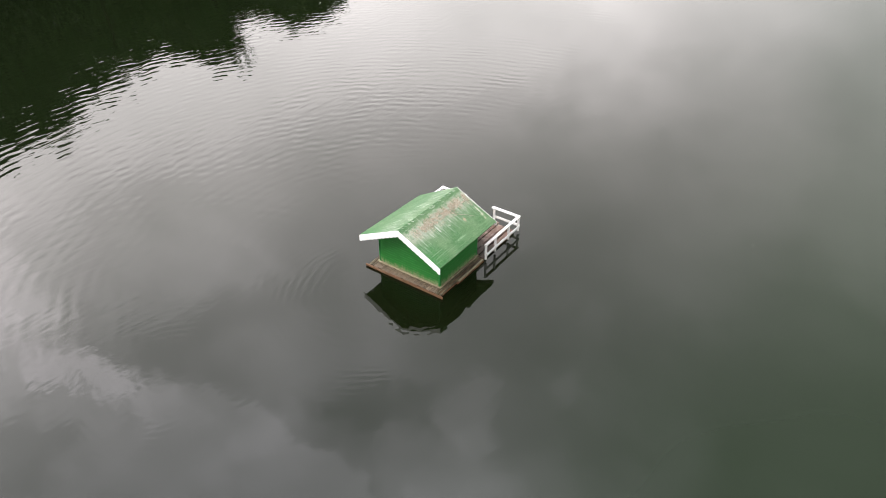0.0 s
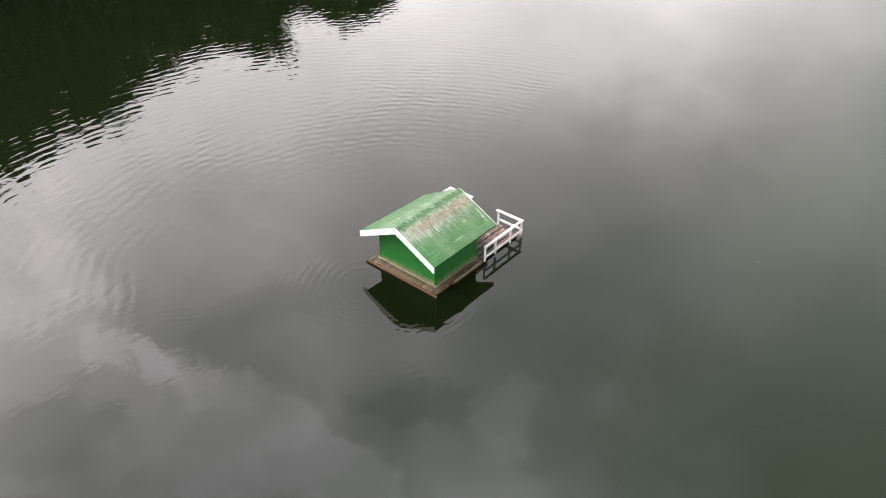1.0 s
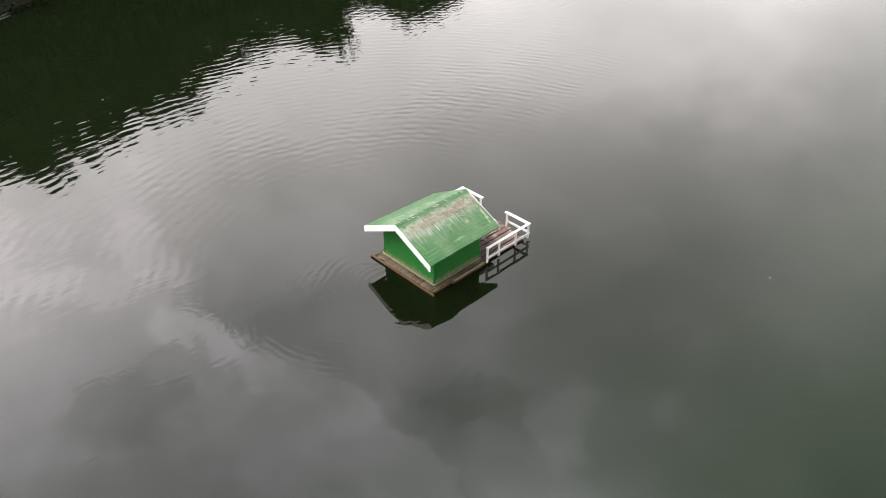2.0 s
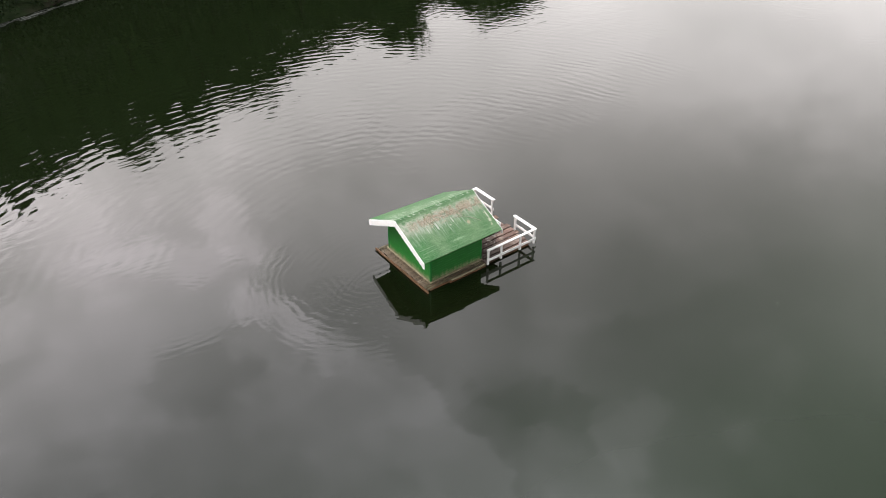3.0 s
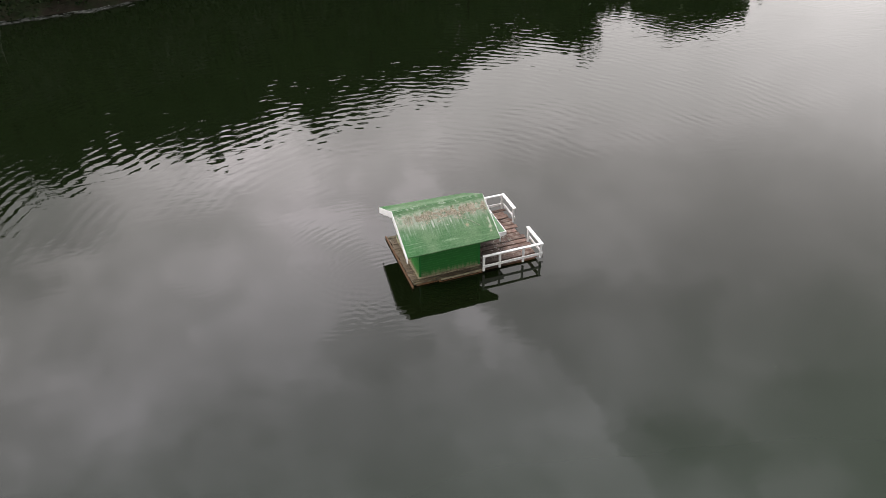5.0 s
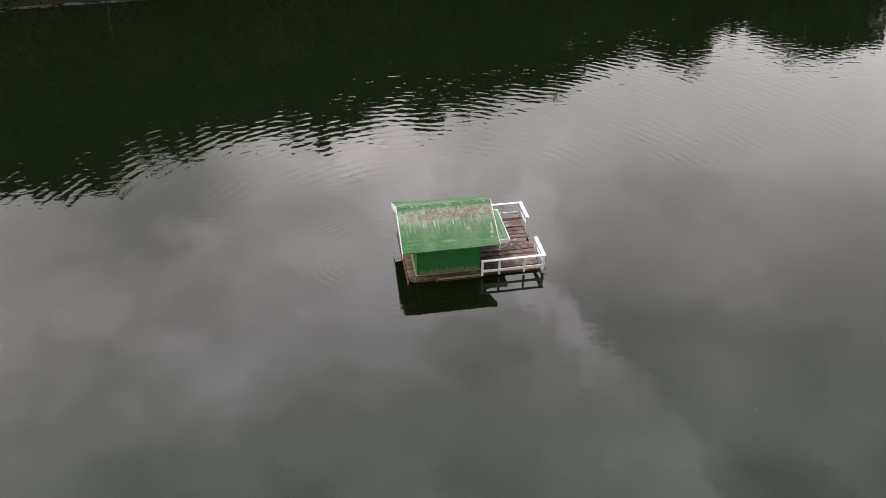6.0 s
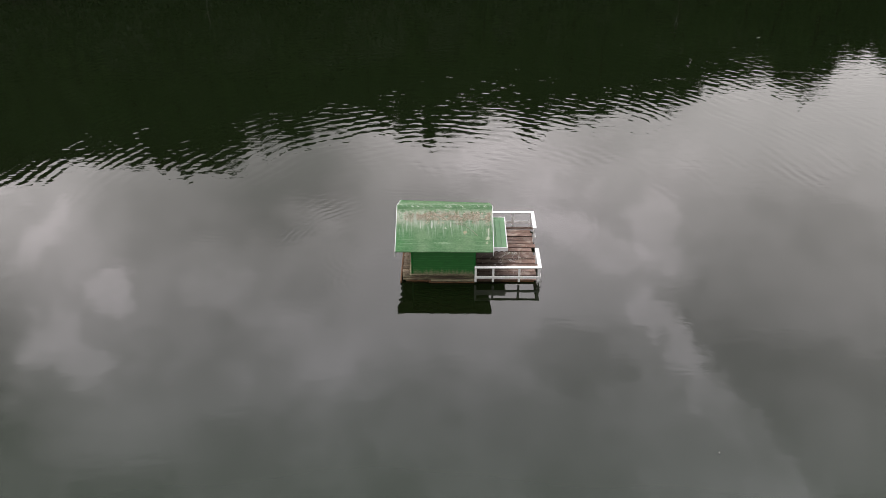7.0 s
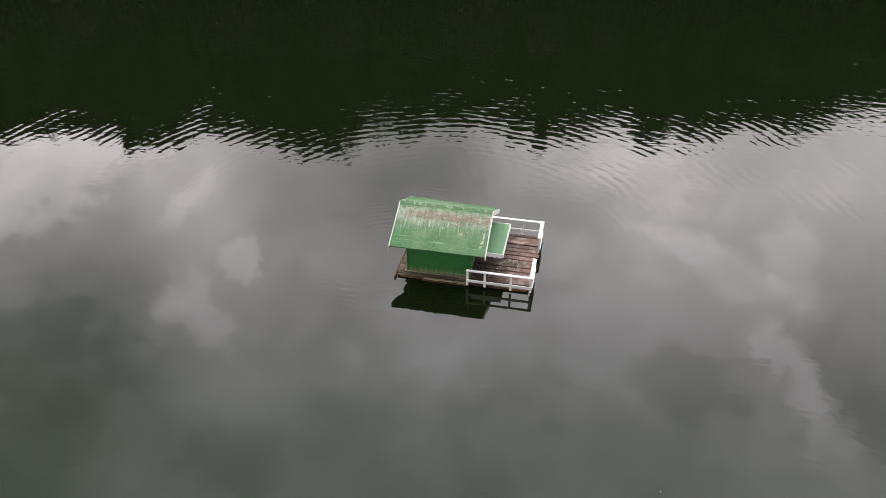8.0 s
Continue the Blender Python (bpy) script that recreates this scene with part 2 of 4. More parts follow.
def make_roof(near_side):
    m, nt, p, co = material("green_roof_paint", 0.5, 0.35)
    s = nt.nodes.new("ShaderNodeSeparateXYZ")
    link(nt, co, s.inputs[0])
    down = mth(nt, "ABSOLUTE", s.outputs[1])          # from the ridge to the eave
    fine = tex_noise(nt, co, 26.0, 6.0, 0.72)
    broad = tex_noise(nt, co, 2.2, 4.0, 0.6)
    # paint faded to grey-green, fresher towards the -x end
    col = mixc(nt, step(nt, broad, 0.3, 0.72), *(((0.046, 0.142, 0.043), (0.130, 0.222, 0.105)) if near_side else ((0.032, 0.135, 0.036), (0.110, 0.205, 0.090))))
    fresh = step(nt, mth(nt, "MULTIPLY_ADD", broad, 0.5, s.outputs[0]), -1.05, -0.45, 0.85, 0.0)
    low = step(nt, down, 0.35, 0.95)
    col = mixc(nt, mth(nt, "MULTIPLY", fresh, low), col, (0.014, 0.15, 0.022))
    # washed streaks that run down from below the ridge
    streak = tex_noise(nt, vmul(nt, co, (19.0, 1.6, 1.6)), 1.0, 6.0, 0.68)
    run = mth(nt, "MULTIPLY", step(nt, streak, 0.49, 0.59), step(nt, down, 1.0, 0.30))
    run = mth(nt, "MULTIPLY", run, step(nt, down, 0.10, 0.28))
    col = mixc(nt, mth(nt, "MULTIPLY", run, 0.85 if near_side else 0.30), col, (0.48, 0.53, 0.46))
    if near_side:
        # a pale washed halo below the leaves, and the grey bloom of old paint
        halo = mth(nt, "MULTIPLY", step(nt, down, 0.20, 0.34), step(nt, mth(nt, "MULTIPLY_ADD", streak, 0.5, down), 1.05, 0.50))
        halo = mth(nt, "MULTIPLY", halo, step(nt, tex_noise(nt, vmul(nt, co, (4.0, 1.0, 1.0)), 1.4, 4.0), 0.30, 0.62))
        col = mixc(nt, mth(nt, "MULTIPLY", halo, 0.60), col, (0.40, 0.42, 0.35))
        # pinkish and white droppings
        for px, py, pr, long, tone in ((0.53, -0.74, 0.055, 1.0, (0.50, 0.36, 0.26)), (1.12, -0.90, 0.05, 1.0, (0.62, 0.60, 0.48)), (1.10, -1.02, 0.04, 1.0, (0.55, 0.52, 0.40)), (0.02, -0.62, 0.03, 1.0, (0.62, 0.60, 0.52)),
                                       (1.15, -0.66, 0.035, 0.6, (0.62, 0.60, 0.52)), (-0.02, -1.03, 0.028, 7.0, (0.26, 0.38, 0.23)), (-0.33, -0.53, 0.13, 0.25, (0.64, 0.64, 0.60)), (0.16, -0.52, 0.11, 0.22, (0.58, 0.58, 0.52)), (-0.62, -0.56, 0.10, 0.25, (0.55, 0.56, 0.50)), (1.14, -0.76, 0.14, 0.2, (0.58, 0.58, 0.50))):
            ex = mth(nt, "DIVIDE", mth(nt, "SUBTRACT", s.outputs[0], px), long)
            ey = mth(nt, "SUBTRACT", s.outputs[1], py)
            d = mth(nt, "SQRT", mth(nt, "ADD", mth(nt, "MULTIPLY", ex, ex), mth(nt, "MULTIPLY", ey, ey)))
            d = mth(nt, "MULTIPLY_ADD", mth(nt, "SUBTRACT", fine, 0.5), 0.22, d)
            col = mixc(nt, mth(nt, "MULTIPLY", step(nt, d, pr, pr * 0.6), 0.8), col, tone)
    # the worn band where leaves lie
    band = mth(nt, "MULTIPLY", step(nt, down, 0.08, 0.22), step(nt, down, 0.62, 0.30))
    worn = mth(nt, "MULTIPLY", band, step(nt, tex_noise(nt, vmul(nt, co, (1.0, 0.7, 0.7)), 9.0, 8.0, 0.78), 0.43, 0.55))
    col = mixc(nt, mth(nt, "MULTIPLY", worn, 0.85 if near_side else 0.15), col, (0.52, 0.49, 0.43))
    # pale scuffs beside the ridge and a few specks
    scuff = step(nt, tex_noise(nt, vmul(nt, co, (2.2, 9.0, 9.0)), 2.3, 5.0, 0.7), 0.56, 0.66)
    if near_side:
        scuff = mth(nt, "MULTIPLY", scuff, step(nt, down, 0.30, 0.02, 0.0, 0.9))
    else:
        # short slanting smears, thickest beside the ridge
        lean = mth(nt, "MULTIPLY_ADD", s.outputs[1], 0.9, s.outputs[0])
        c = nt.nodes.new("ShaderNodeCombineXYZ")
        link(nt, mth(nt, "MULTIPLY", lean, 13.0), c.inputs[0])
        link(nt, mth(nt, "MULTIPLY", s.outputs[1], 3.2), c.inputs[1])
        smear = step(nt, tex_noise(nt, c.outputs[0], 1.0, 5.0, 0.7), 0.51, 0.60)
        smear = mth(nt, "MULTIPLY", smear, step(nt, tex_noise(nt, co, 2.6, 3.0), 0.36, 0.56))
        smear = mth(nt, "MULTIPLY", smear, step(nt, down, 1.15, 0.12, 0.0, 1.0))
        scuff = mth(nt, "MAXIMUM", smear, mth(nt, "MULTIPLY", scuff, step(nt, down, 0.34, 0.04, 0.0, 1.0)))
    col = mixc(nt, scuff, col, (0.55, 0.58, 0.50))
    speck = step(nt, tex_noise(nt, co, 34.0, 2.0, 0.5), 0.70, 0.76)
    col = mixc(nt, mth(nt, "MULTIPLY", speck, 0.6), col, (0.5, 0.52, 0.45))
    # long scratches along the sheets
    sheet = tex_noise(nt, vmul(nt, co, (0.8, 26.0, 1.0)), 1.6, 4.0, 0.6)
    col = mixc(nt, mth(nt, "MULTIPLY", step(nt, sheet, 0.56, 0.70), 0.40), col, (0.30, 0.40, 0.27))
    col = mixc(nt, mth(nt, "MULTIPLY", step(nt, sheet, 0.44, 0.34), 0.35), col, (0.02, 0.09, 0.03))
    col = mixc(nt, 0.30, col, mixc(nt, step(nt, fine, 0.36, 0.64), (0.02, 0.07, 0.025), (0.17, 0.28, 0.15)))
    link(nt, col, p.inputs["Base Color"])
    link(nt, mth(nt, "MULTIPLY_ADD", fine, 0.25, 0.38), p.inputs["Roughness"])
    bump(nt, p, fine, 0.35, 0.01)
    return m


def make_green(name, dark, lite, worn_and_lit):
    m, nt, p, co = material(name, 0.5, 0.4)
    n = tex_noise(nt, vmul(nt, co, (2.0, 2.0, 9.0)), 3.0, 5.0, 0.6)
    fine = tex_noise(nt, vmul(nt, co, (6.0, 6.0, 30.0)), 4.0, 4.0, 0.6)
    col = mixc(nt, n, dark, lite)
    if worn_and_lit:
        s = nt.nodes.new("ShaderNodeSeparateXYZ")
        link(nt, co, s.inputs[0])
        # paler lower board edges: wear, plus the light they catch, painted in
        lap = mth(nt, "FRACT", mth(nt, "DIVIDE", mth(nt, "SUBTRACT", s.outputs[2], 0.012), 0.072))
        edge = mth(nt, "MULTIPLY", step(nt, lap, 0.30, 0.05), step(nt, tex_noise(nt, vmul(nt, co, (1.0, 1.0, 4.0)), 5.0, 4.0, 0.6), 0.35, 0.6))
        col = mixc(nt, mth(nt, "MULTIPLY", edge, 0.5), col, (0.05, 0.22, 0.06))
        streaks = tex_noise(nt, vmul(nt, co, (5.0, 5.0, 0.8)), 3.0, 5.0, 0.7)
        dirt = step(nt, mth(nt, "MULTIPLY_ADD", streaks, -0.50, s.outputs[2]), -0.06, -0.26)
        dirt = mth(nt, "MULTIPLY", dirt, step(nt, tex_noise(nt, vmul(nt, co, (1.0, 1.0, 2.5)), 14.0, 5.0, 0.7), 0.36, 0.58, 0.35, 0.9))
        col = mixc(nt, dirt, col, mixc(nt, fine, (0.13, 0.13, 0.065), (0.34, 0.30, 0.19)))
    link(nt, col, p.inputs["Base Color"])
    bump(nt, p, fine, 0.3, 0.006)
    return m


def make_white():
    m, nt, p, co = material("white_paint", 0.55, 0.35)
    n = tex_noise(nt, co, 7.0, 5.0, 0.65)
    fine = tex_noise(nt, co, 40.0, 4.0, 0.6)
    col = mixc(nt, step(nt, n, 0.35, 0.7), (0.90, 0.875, 0.885), (0.81, 0.785, 0.785))
    chip = step(nt, tex_noise(nt, co, 15.0, 6.0, 0.75), 0.67, 0.73)
    col = mixc(nt, mth(nt, "MULTIPLY", chip, 0.7), col, (0.30, 0.26, 0.22))
    link(nt, col, p.inputs["Base Color"])
    bump(nt, p, fine, 0.25, 0.004)
    return m


def make_wood(name, dark, lite, pale, stretch=(1.0, 14.0, 14.0), gloss=0.3):
    m, nt, p, co = material(name, 0.7, gloss)
    info = nt.nodes.new("ShaderNodeObjectInfo")
    off = nt.nodes.new("ShaderNodeVectorMath")
    off.operation = "ADD"
    rnd = nt.nodes.new("ShaderNodeCombineXYZ")
    link(nt, mth(nt, "MULTIPLY", info.outputs["Random"], 30.0), rnd.inputs[0])
    link(nt, co, off.inputs[0])
    link(nt, rnd.outputs[0], off.inputs[1])
    grain = tex_noise(nt, vmul(nt, off.outputs[0], stretch), 3.0, 6.0, 0.65, 0.4)
    blot = tex_noise(nt, off.outputs[0], 4.0, 4.0, 0.6)
    col = mixc(nt, step(nt, grain, 0.3, 0.7), dark, lite)
    col = mixc(nt, mth(nt, "MULTIPLY", step(nt, blot, 0.48, 0.7), 0.6), col, pale)
    sx = nt.nodes.new("ShaderNodeSeparateXYZ")
    link(nt, co, sx.inputs[0])
    # paler at the -x end: drier wood, with the sun on it painted in
    dry = mth(nt, "MULTIPLY", step(nt, mth(nt, "MULTIPLY_ADD", blot, 0.3, sx.outputs[0]), -0.6, -0.85), 0.22)
    col = mixc(nt, dry, col, pale)
    # darker beside the house: wet boards, with the porch's shade painted in
    wet = mth(nt, "MULTIPLY", step(nt, mth(nt, "MULTIPLY_ADD", tex_noise(nt, co, 2.2, 4.0), 0.9, sx.outputs[0]), 2.40, 1.75), step(nt, sx.outputs[0], 0.75, 0.85))
    col = mixc(nt, mth(nt, "MULTIPLY", wet, 0.82), col, (0.028, 0.018, 0.014))
    spat = step(nt, tex_noise(nt, off.outputs[0], 22.0, 4.0, 0.65), 0.64, 0.71)
    col = mixc(nt, mth(nt, "MULTIPLY", spat, 0.5), col, (0.5, 0.47, 0.42))
    link(nt, tint_random(nt, col, 0.28), p.inputs["Base Color"])
    bump(nt, p, grain, 0.5, 0.01)
    return m


def make_litter(name, a, b, c):
    m, nt, p, co = material(name, 0.85, 0.2)
    g = nt.nodes.new("ShaderNodeNewGeometry")
    r = nt.nodes.new("ShaderNodeValToRGB")
    e = r.color_ramp.elements
    e[0].color, e[1].color = (*a, 1), (*c, 1)
    mid = e.new(0.5)
    mid.color = (*b, 1)
    link(nt, g.outputs["Random Per Island"], r.inputs[0])
    link(nt, r.outputs[0], p.inputs["Base Color"])
    return m


def make_leaves(name, dark, lite, gloss=0.25):
    m, nt, p, co = material(name, 0.6, gloss)
    g = nt.nodes.new("ShaderNodeNewGeometry")
    col = mixc(nt, g.outputs["Random Per Island"], dark, lite)
    link(nt, tint_random(nt, col, 0.25), p.inputs["Base Color"])
    return m


def make_bark():
    m, nt, p, co = material("tree_bark", 0.9, 0.15)
    n = tex_noise(nt, vmul(nt, co, (3.0, 3.0, 0.6)), 3.0, 5.0)
    link(nt, mixc(nt, n, (0.022, 0.018, 0.013), (0.065, 0.053, 0.041)), p.inputs["Base Color"])
    bump(nt, p, n, 0.7, 0.05)
    return m


def make_metal():
    m, nt, p, co = material("dark_iron", 0.6, 0.5, 0.7)
    n = tex_noise(nt, co, 30.0, 4.0)
    link(nt, mixc(nt, n, (0.03, 0.03, 0.03), (0.1, 0.07, 0.05)), p.inputs["Base Color"])
    return m


WATER, GROUND = make_water(), make_ground()
ROOF_NEAR, ROOF_FAR = make_roof(True), make_roof(False)
SIDING = make_green("green_siding_paint", (0.005, 0.085, 0.009), (0.012, 0.16, 0.016), True)
TRIM_GREEN = make_green("green_trim_paint", (0.006, 0.12, 0.018), (0.014, 0.17, 0.03), False)
PORCH_GREEN = make_green("green_porch_boards", (0.08, 0.225, 0.09), (0.15, 0.30, 0.14), False)
WHITE = make_white()
DECK = make_wood("brown_deck_boards", (0.062, 0.036, 0.029), (0.235, 0.146, 0.115), (0.42, 0.34, 0.29))
WEATHERED = make_wood("weathered_sill_wood", (0.10, 0.08, 0.052), (0.33, 0.28, 0.185), (0.36, 0.36, 0.22))
# mossy wood, also darkened for the shaded gap between sill and plank
SIDE_WOOD = make_wood("mossy_shaded_side_boards", (0.030, 0.024, 0.016), (0.115, 0.086, 0.058), (0.17, 0.16, 0.09))
BEAM = make_wood("wet_raft_timber", (0.045, 0.022, 0.012), (0.26, 0.118, 0.056), (0.24, 0.15, 0.09))
END_WOOD = make_wood("grey_brown_end_boards", (0.055, 0.037, 0.026), (0.215, 0.150, 0.108), (0.30, 0.255, 0.19))
LITTER = make_litter("dry_leaf_litter", (0.13, 0.088, 0.058), (0.38, 0.288, 0.208), (0.72, 0.65, 0.55))
STRAW = make_litter("straw_and_down", (0.22, 0.17, 0.12), (0.42, 0.36, 0.29), (0.72, 0.70, 0.66))
FOOT_LITTER = make_litter("dark_leaf_litter", (0.04, 0.030, 0.020), (0.12, 0.090, 0.058), (0.32, 0.26, 0.18))
DOWN = make_litter("white_down", (0.42, 0.40, 0.38), (0.62, 0.61, 0.60), (0.80, 0.79, 0.78))
LEAVES = make_leaves("tree_leaves", (0.030, 0.056, 0.014), (0.074, 0.112, 0.031))
# bush leaves whose colour is darkened to hold the shade under the trees
SHADED_LEAVES = make_leaves("shaded_bush_leaves", (0.008, 0.015, 0.006), (0.020, 0.034, 0.011), 0.05)
DRY_WOOD = make_wood("bare_grey_wood", (0.06, 0.055, 0.05), (0.20, 0.19, 0.175), (0.26, 0.25, 0.23))
BARK, IRON = make_bark(), make_metal()
# colour of the strips that stand in for glints at the shore
GLINT_GREY = make_litter("grey_glint_strips", (0.05, 0.05, 0.047), (0.11, 0.11, 0.105), (0.21, 0.21, 0.20))


# ---- builders ----
def mesh_of(name, bm, mat):
    me = bpy.data.meshes.new(name)
    bmesh.ops.recalc_face_normals(bm, faces=bm.faces)
    bm.to_mesh(me)
    bm.free()
    me.materials.append(mat)
    return me


def part(name, bm, mat, parent=None, label=""):
    """One mesh object out of a bmesh, under a thing or a part."""
    ob = new(name, mesh_of(name, bm, mat))
    if parent:
        ob.parent = parent
    return tagged(ob, label)


def thing(name, at, label, category, group="", kind=""):
    ob = new(name)
    ob.location = at
    ob.empty_display_size = 0.2
    return tagged(ob, label, category, group, kind)


def box(x0, x1, y0, y1, z0, z1, bevel=0.0, m=None, bm=None):
    """A block between two corners, with softened edges."""
    b = bmesh.new()
    bmesh.ops.create_cube(b, size=1.0, matrix=Matrix.LocRotScale(((x0 + x1) / 2, (y0 + y1) / 2, (z0 + z1) / 2), None, (abs(x1 - x0), abs(y1 - y0), abs(z1 - z0))))
    if bevel:
        bmesh.ops.bevel(b, geom=b.edges[:], offset=bevel, segments=1, affect="EDGES")
    if m:
        b.transform(m)
    if bm is None:
        return b
    me = bpy.data.meshes.new("tmp")
    b.to_mesh(me)
    b.free()
    bm.from_mesh(me)
    bpy.data.meshes.remove(me)
    return bm


def prism(outline, axis_from, axis_to, axis="x"):
    """A flat outline of (a, z) points pushed along an axis."""
    b = bmesh.new()
    rows = []
    for d in (axis_from, axis_to):
        rows.append([b.verts.new((d, a, z) if axis == "x" else (a, d, z)) for a, z in outline])
    b.faces.new(rows[0])
    b.faces.new(rows[1][::-1])
    n = len(outline)
    for i in range(n):
        j = (i + 1) % n
        b.faces.new((rows[0][i], rows[1][i], rows[1][j], rows[0][j]))
    return b


def scalloped(a0, z0, a1, z1, depth, count, scoop):
    """The outline of a board whose lower edge is cut into rounded teeth."""
    pts = [(a0, z0), (a1, z1)]
    steps = count * 6
    for i in range(steps + 1):
        f = 1.0 - i / steps
        drop = depth + scoop * abs(math.sin(math.pi * f * count)) - scoop * 0.5
        pts.append((a0 + (a1 - a0) * f, z0 + (z1 - z0) * f - drop))
    return pts


# ---- water and ground ----
SHORE = [(-400, 10), (-90, 20), (-60, 22), (-28, 24), (-18.6, 24.9), (-8.7, 25.8), (-2.5, 28.5), (5, 32.5), (15, 37.5), (30, 43), (55, 50), (75, 60), (120, 90), (400, 170)]
SX, SY = [p[0] for p in SHORE], [p[1] for p in SHORE]


def shore_y(x):
    return float(np.interp(x, SX, SY))


def ground_z(x, y):
    """The lake's bed, the bank and the wooded slope behind it."""
    d = y - shore_y(x) + 0.5 * noise.noise(Vector((x * 0.3, y * 0.3, 0)))
    if d < 0:
        other = max(abs(x) - 230.0, -y - 150.0)      # far shores behind the camera
        return max(-1.6, d * 0.35) if other < 0 else min(1.2, other * 0.05 - 0.6)
    rise = 0.5 * min(1.0, d / 1.2) + 30.0 * (1 - math.exp(-max(0.0, d - 1.5) / 40.0)) * (0.15 + 0.85 * min(1.0, max(0.0, (72.0 - x) / 26.0)))
    return rise + 0.5 * noise.noise(Vector((x * 0.12, y * 0.12, 3)))


def make_terrain():
    bm = bmesh.new()
    xs = [-2500, -1000, -400] + list(np.arange(-240, 241, 4.0)) + [400, 1000, 2500]
    off = [-2500, -900, -300, -170, -120, -60, -30, -12, -6, -3, -1.5, -0.6, 0, 0.4, 0.8, 1.4, 2.4, 4, 6, 9, 12, 16, 20, 25, 30, 36, 44, 52, 60, 70, 85, 110, 150, 300, 900, 2500]
    grid = []
    for x in xs:
        base = shore_y(x)
        grid.append([bm.verts.new((x, base + o, ground_z(x, base + o) if abs(x) < 900 and abs(o) < 800 else 1.0)) for o in off])
    for i in range(len(xs) - 1):
        for j in range(len(off) - 1):
            bm.faces.new((grid[i][j], grid[i + 1][j], grid[i + 1][j + 1], grid[i][j + 1]))
    ob = part("ground", bm, GROUND)
    for f in ob.data.polygons:
        f.use_smooth = True
    return tagged(ob, "earth bank and grassy wooded slope rising beyond the lake", "ground", "", "structure")


make_terrain()
bm = bmesh.new()
bmesh.ops.create_grid(bm, x_segments=8, y_segments=8, size=0.5, matrix=Matrix.LocRotScale((0, 0, 0), None, (560, 560, 1)))
tagged(part("water", bm, WATER), "calm dark green lake water with faint ripples", "lake", "", "structure")


# ---- the raft ----
DECK_Z = 0.085
raft = thing("raft", (0, 0, 0), "floating wooden raft with brown weathered deck boards", "raft")
for y in (-1.09, 0.0, 1.09):
    part("float_beam", box(-1.02, 2.36, y - 0.07, y + 0.07, -0.13, DECK_Z - 0.032, 0.012), BEAM, raft)
for x in (-0.95, 0.1, 1.2, 2.2):
    part("cross_beam", box(x - 0.05, x + 0.05, -1.14, 1.16, -0.06, DECK_Z - 0.036, 0.01), BEAM, raft)
# end batten, a pale plank along the side and a split rail under it
part("end_batten", box(-1.16, -1.115, -1.25, 1.22, 0.005, 0.075, 0.01), BEAM, raft, "wet reddish brown edge batten")
part("side_plank", box(-0.35, 0.79, -1.205, -1.16, 0.03, 0.075, 0.008), WEATHERED, raft, "pale weathered side plank")
part("side_rail", box(-0.42, 0.80, -1.215, -1.175, -0.03, 0.005, 0.008), BEAM, raft)
for x in (-0.38, -0.02, 0.36, 0.74):
    part("spacer_block", box(x - 0.025, x + 0.025, -1.198, -1.172, 0.004, 0.031, 0.004), BEAM, raft)
part("lower_batten", box(-1.145, -1.112, -1.22, 1.20, -0.045, -0.012, 0.008), BEAM, raft)
rng = random.Random(4)


def deck_board(x0, x1, y0, y1, lift, mat=DECK):
    b = box(x0, x1, y0, y1, DECK_Z - 0.03, DECK_Z, 0.004)
    b.transform(Matrix.Translation((0, 0, lift)) @ pose(0, 0, 0, 0, rng.uniform(-0.2, 0.2), 0))
    part("deck_board", b, mat, raft)


# narrow boards at the open end, long ones beside the walls, wide ones on the fenced deck
cuts = [-0.985]
while cuts[-1] < 0.93:
    cuts.append(cuts[-1] + rng.uniform(0.075, 0.155))
cuts[-1] = 0.985
for y0, y1 in zip(cuts, cuts[1:]):
    deck_board(-1.11 + rng.uniform(-0.022, 0.016), -0.72, y0 + 0.002, y1 - rng.uniform(0.003, 0.009), rng.uniform(-0.006, 0.005), END_WOOD)
for y0 in (-1.155, 0.99):
    deck_board(-1.09, 0.79, y0, y0 + 0.062, -0.022, SIDE_WOOD)
    deck_board(-1.10, 0.79, y0 + 0.078, y0 + 0.165, rng.uniform(-0.010, -0.004), SIDE_WOOD)
for i in range(14):
    y0 = -1.175 + i * 2.39 / 13
    end = 2.43 + rng.choice((-0.03, -0.01, 0.0, 0.04, 0.07)) + (0.04 if i > 7 else 0)
    deck_board(0.70 if abs(y0 + 0.09) < 0.95 else 0.80, end, y0 + 0.006, y0 + (0.184 if i < 13 else 0.130) - rng.uniform(0.010, 0.032), rng.uniform(-0.012, 0.012))


# ---- the house ----
house = thing("duck_house", (0, 0, DECK_Z), "small green wooden duck house with white scalloped bargeboards", "duck house")


def hp(name, bm, mat, parent=None, label=""):
    """A part of the house, given in world places."""
    bm.transform(Matrix.Translation((0, 0, -DECK_Z)))
    return part(name, bm, mat, parent or house, label)


X0, X1, YW = -0.861, 0.806, 0.963
RIDGE, EAVE, YE = 1.640, 1.028, 1.257
SLOPE = (RIDGE - EAVE) / YE
BASE = DECK_Z + 0.012
LAP = 0.072


TWIST = 0.085     # the far slope hangs lower at its +x eave


def roof_z(y, x=0.8):
    """The underside of the roof."""
    return RIDGE - SLOPE * abs(y) - 0.035 - (TWIST * (x + 1.25) / 2.5 * y / YE if y > 0 else 0.0)


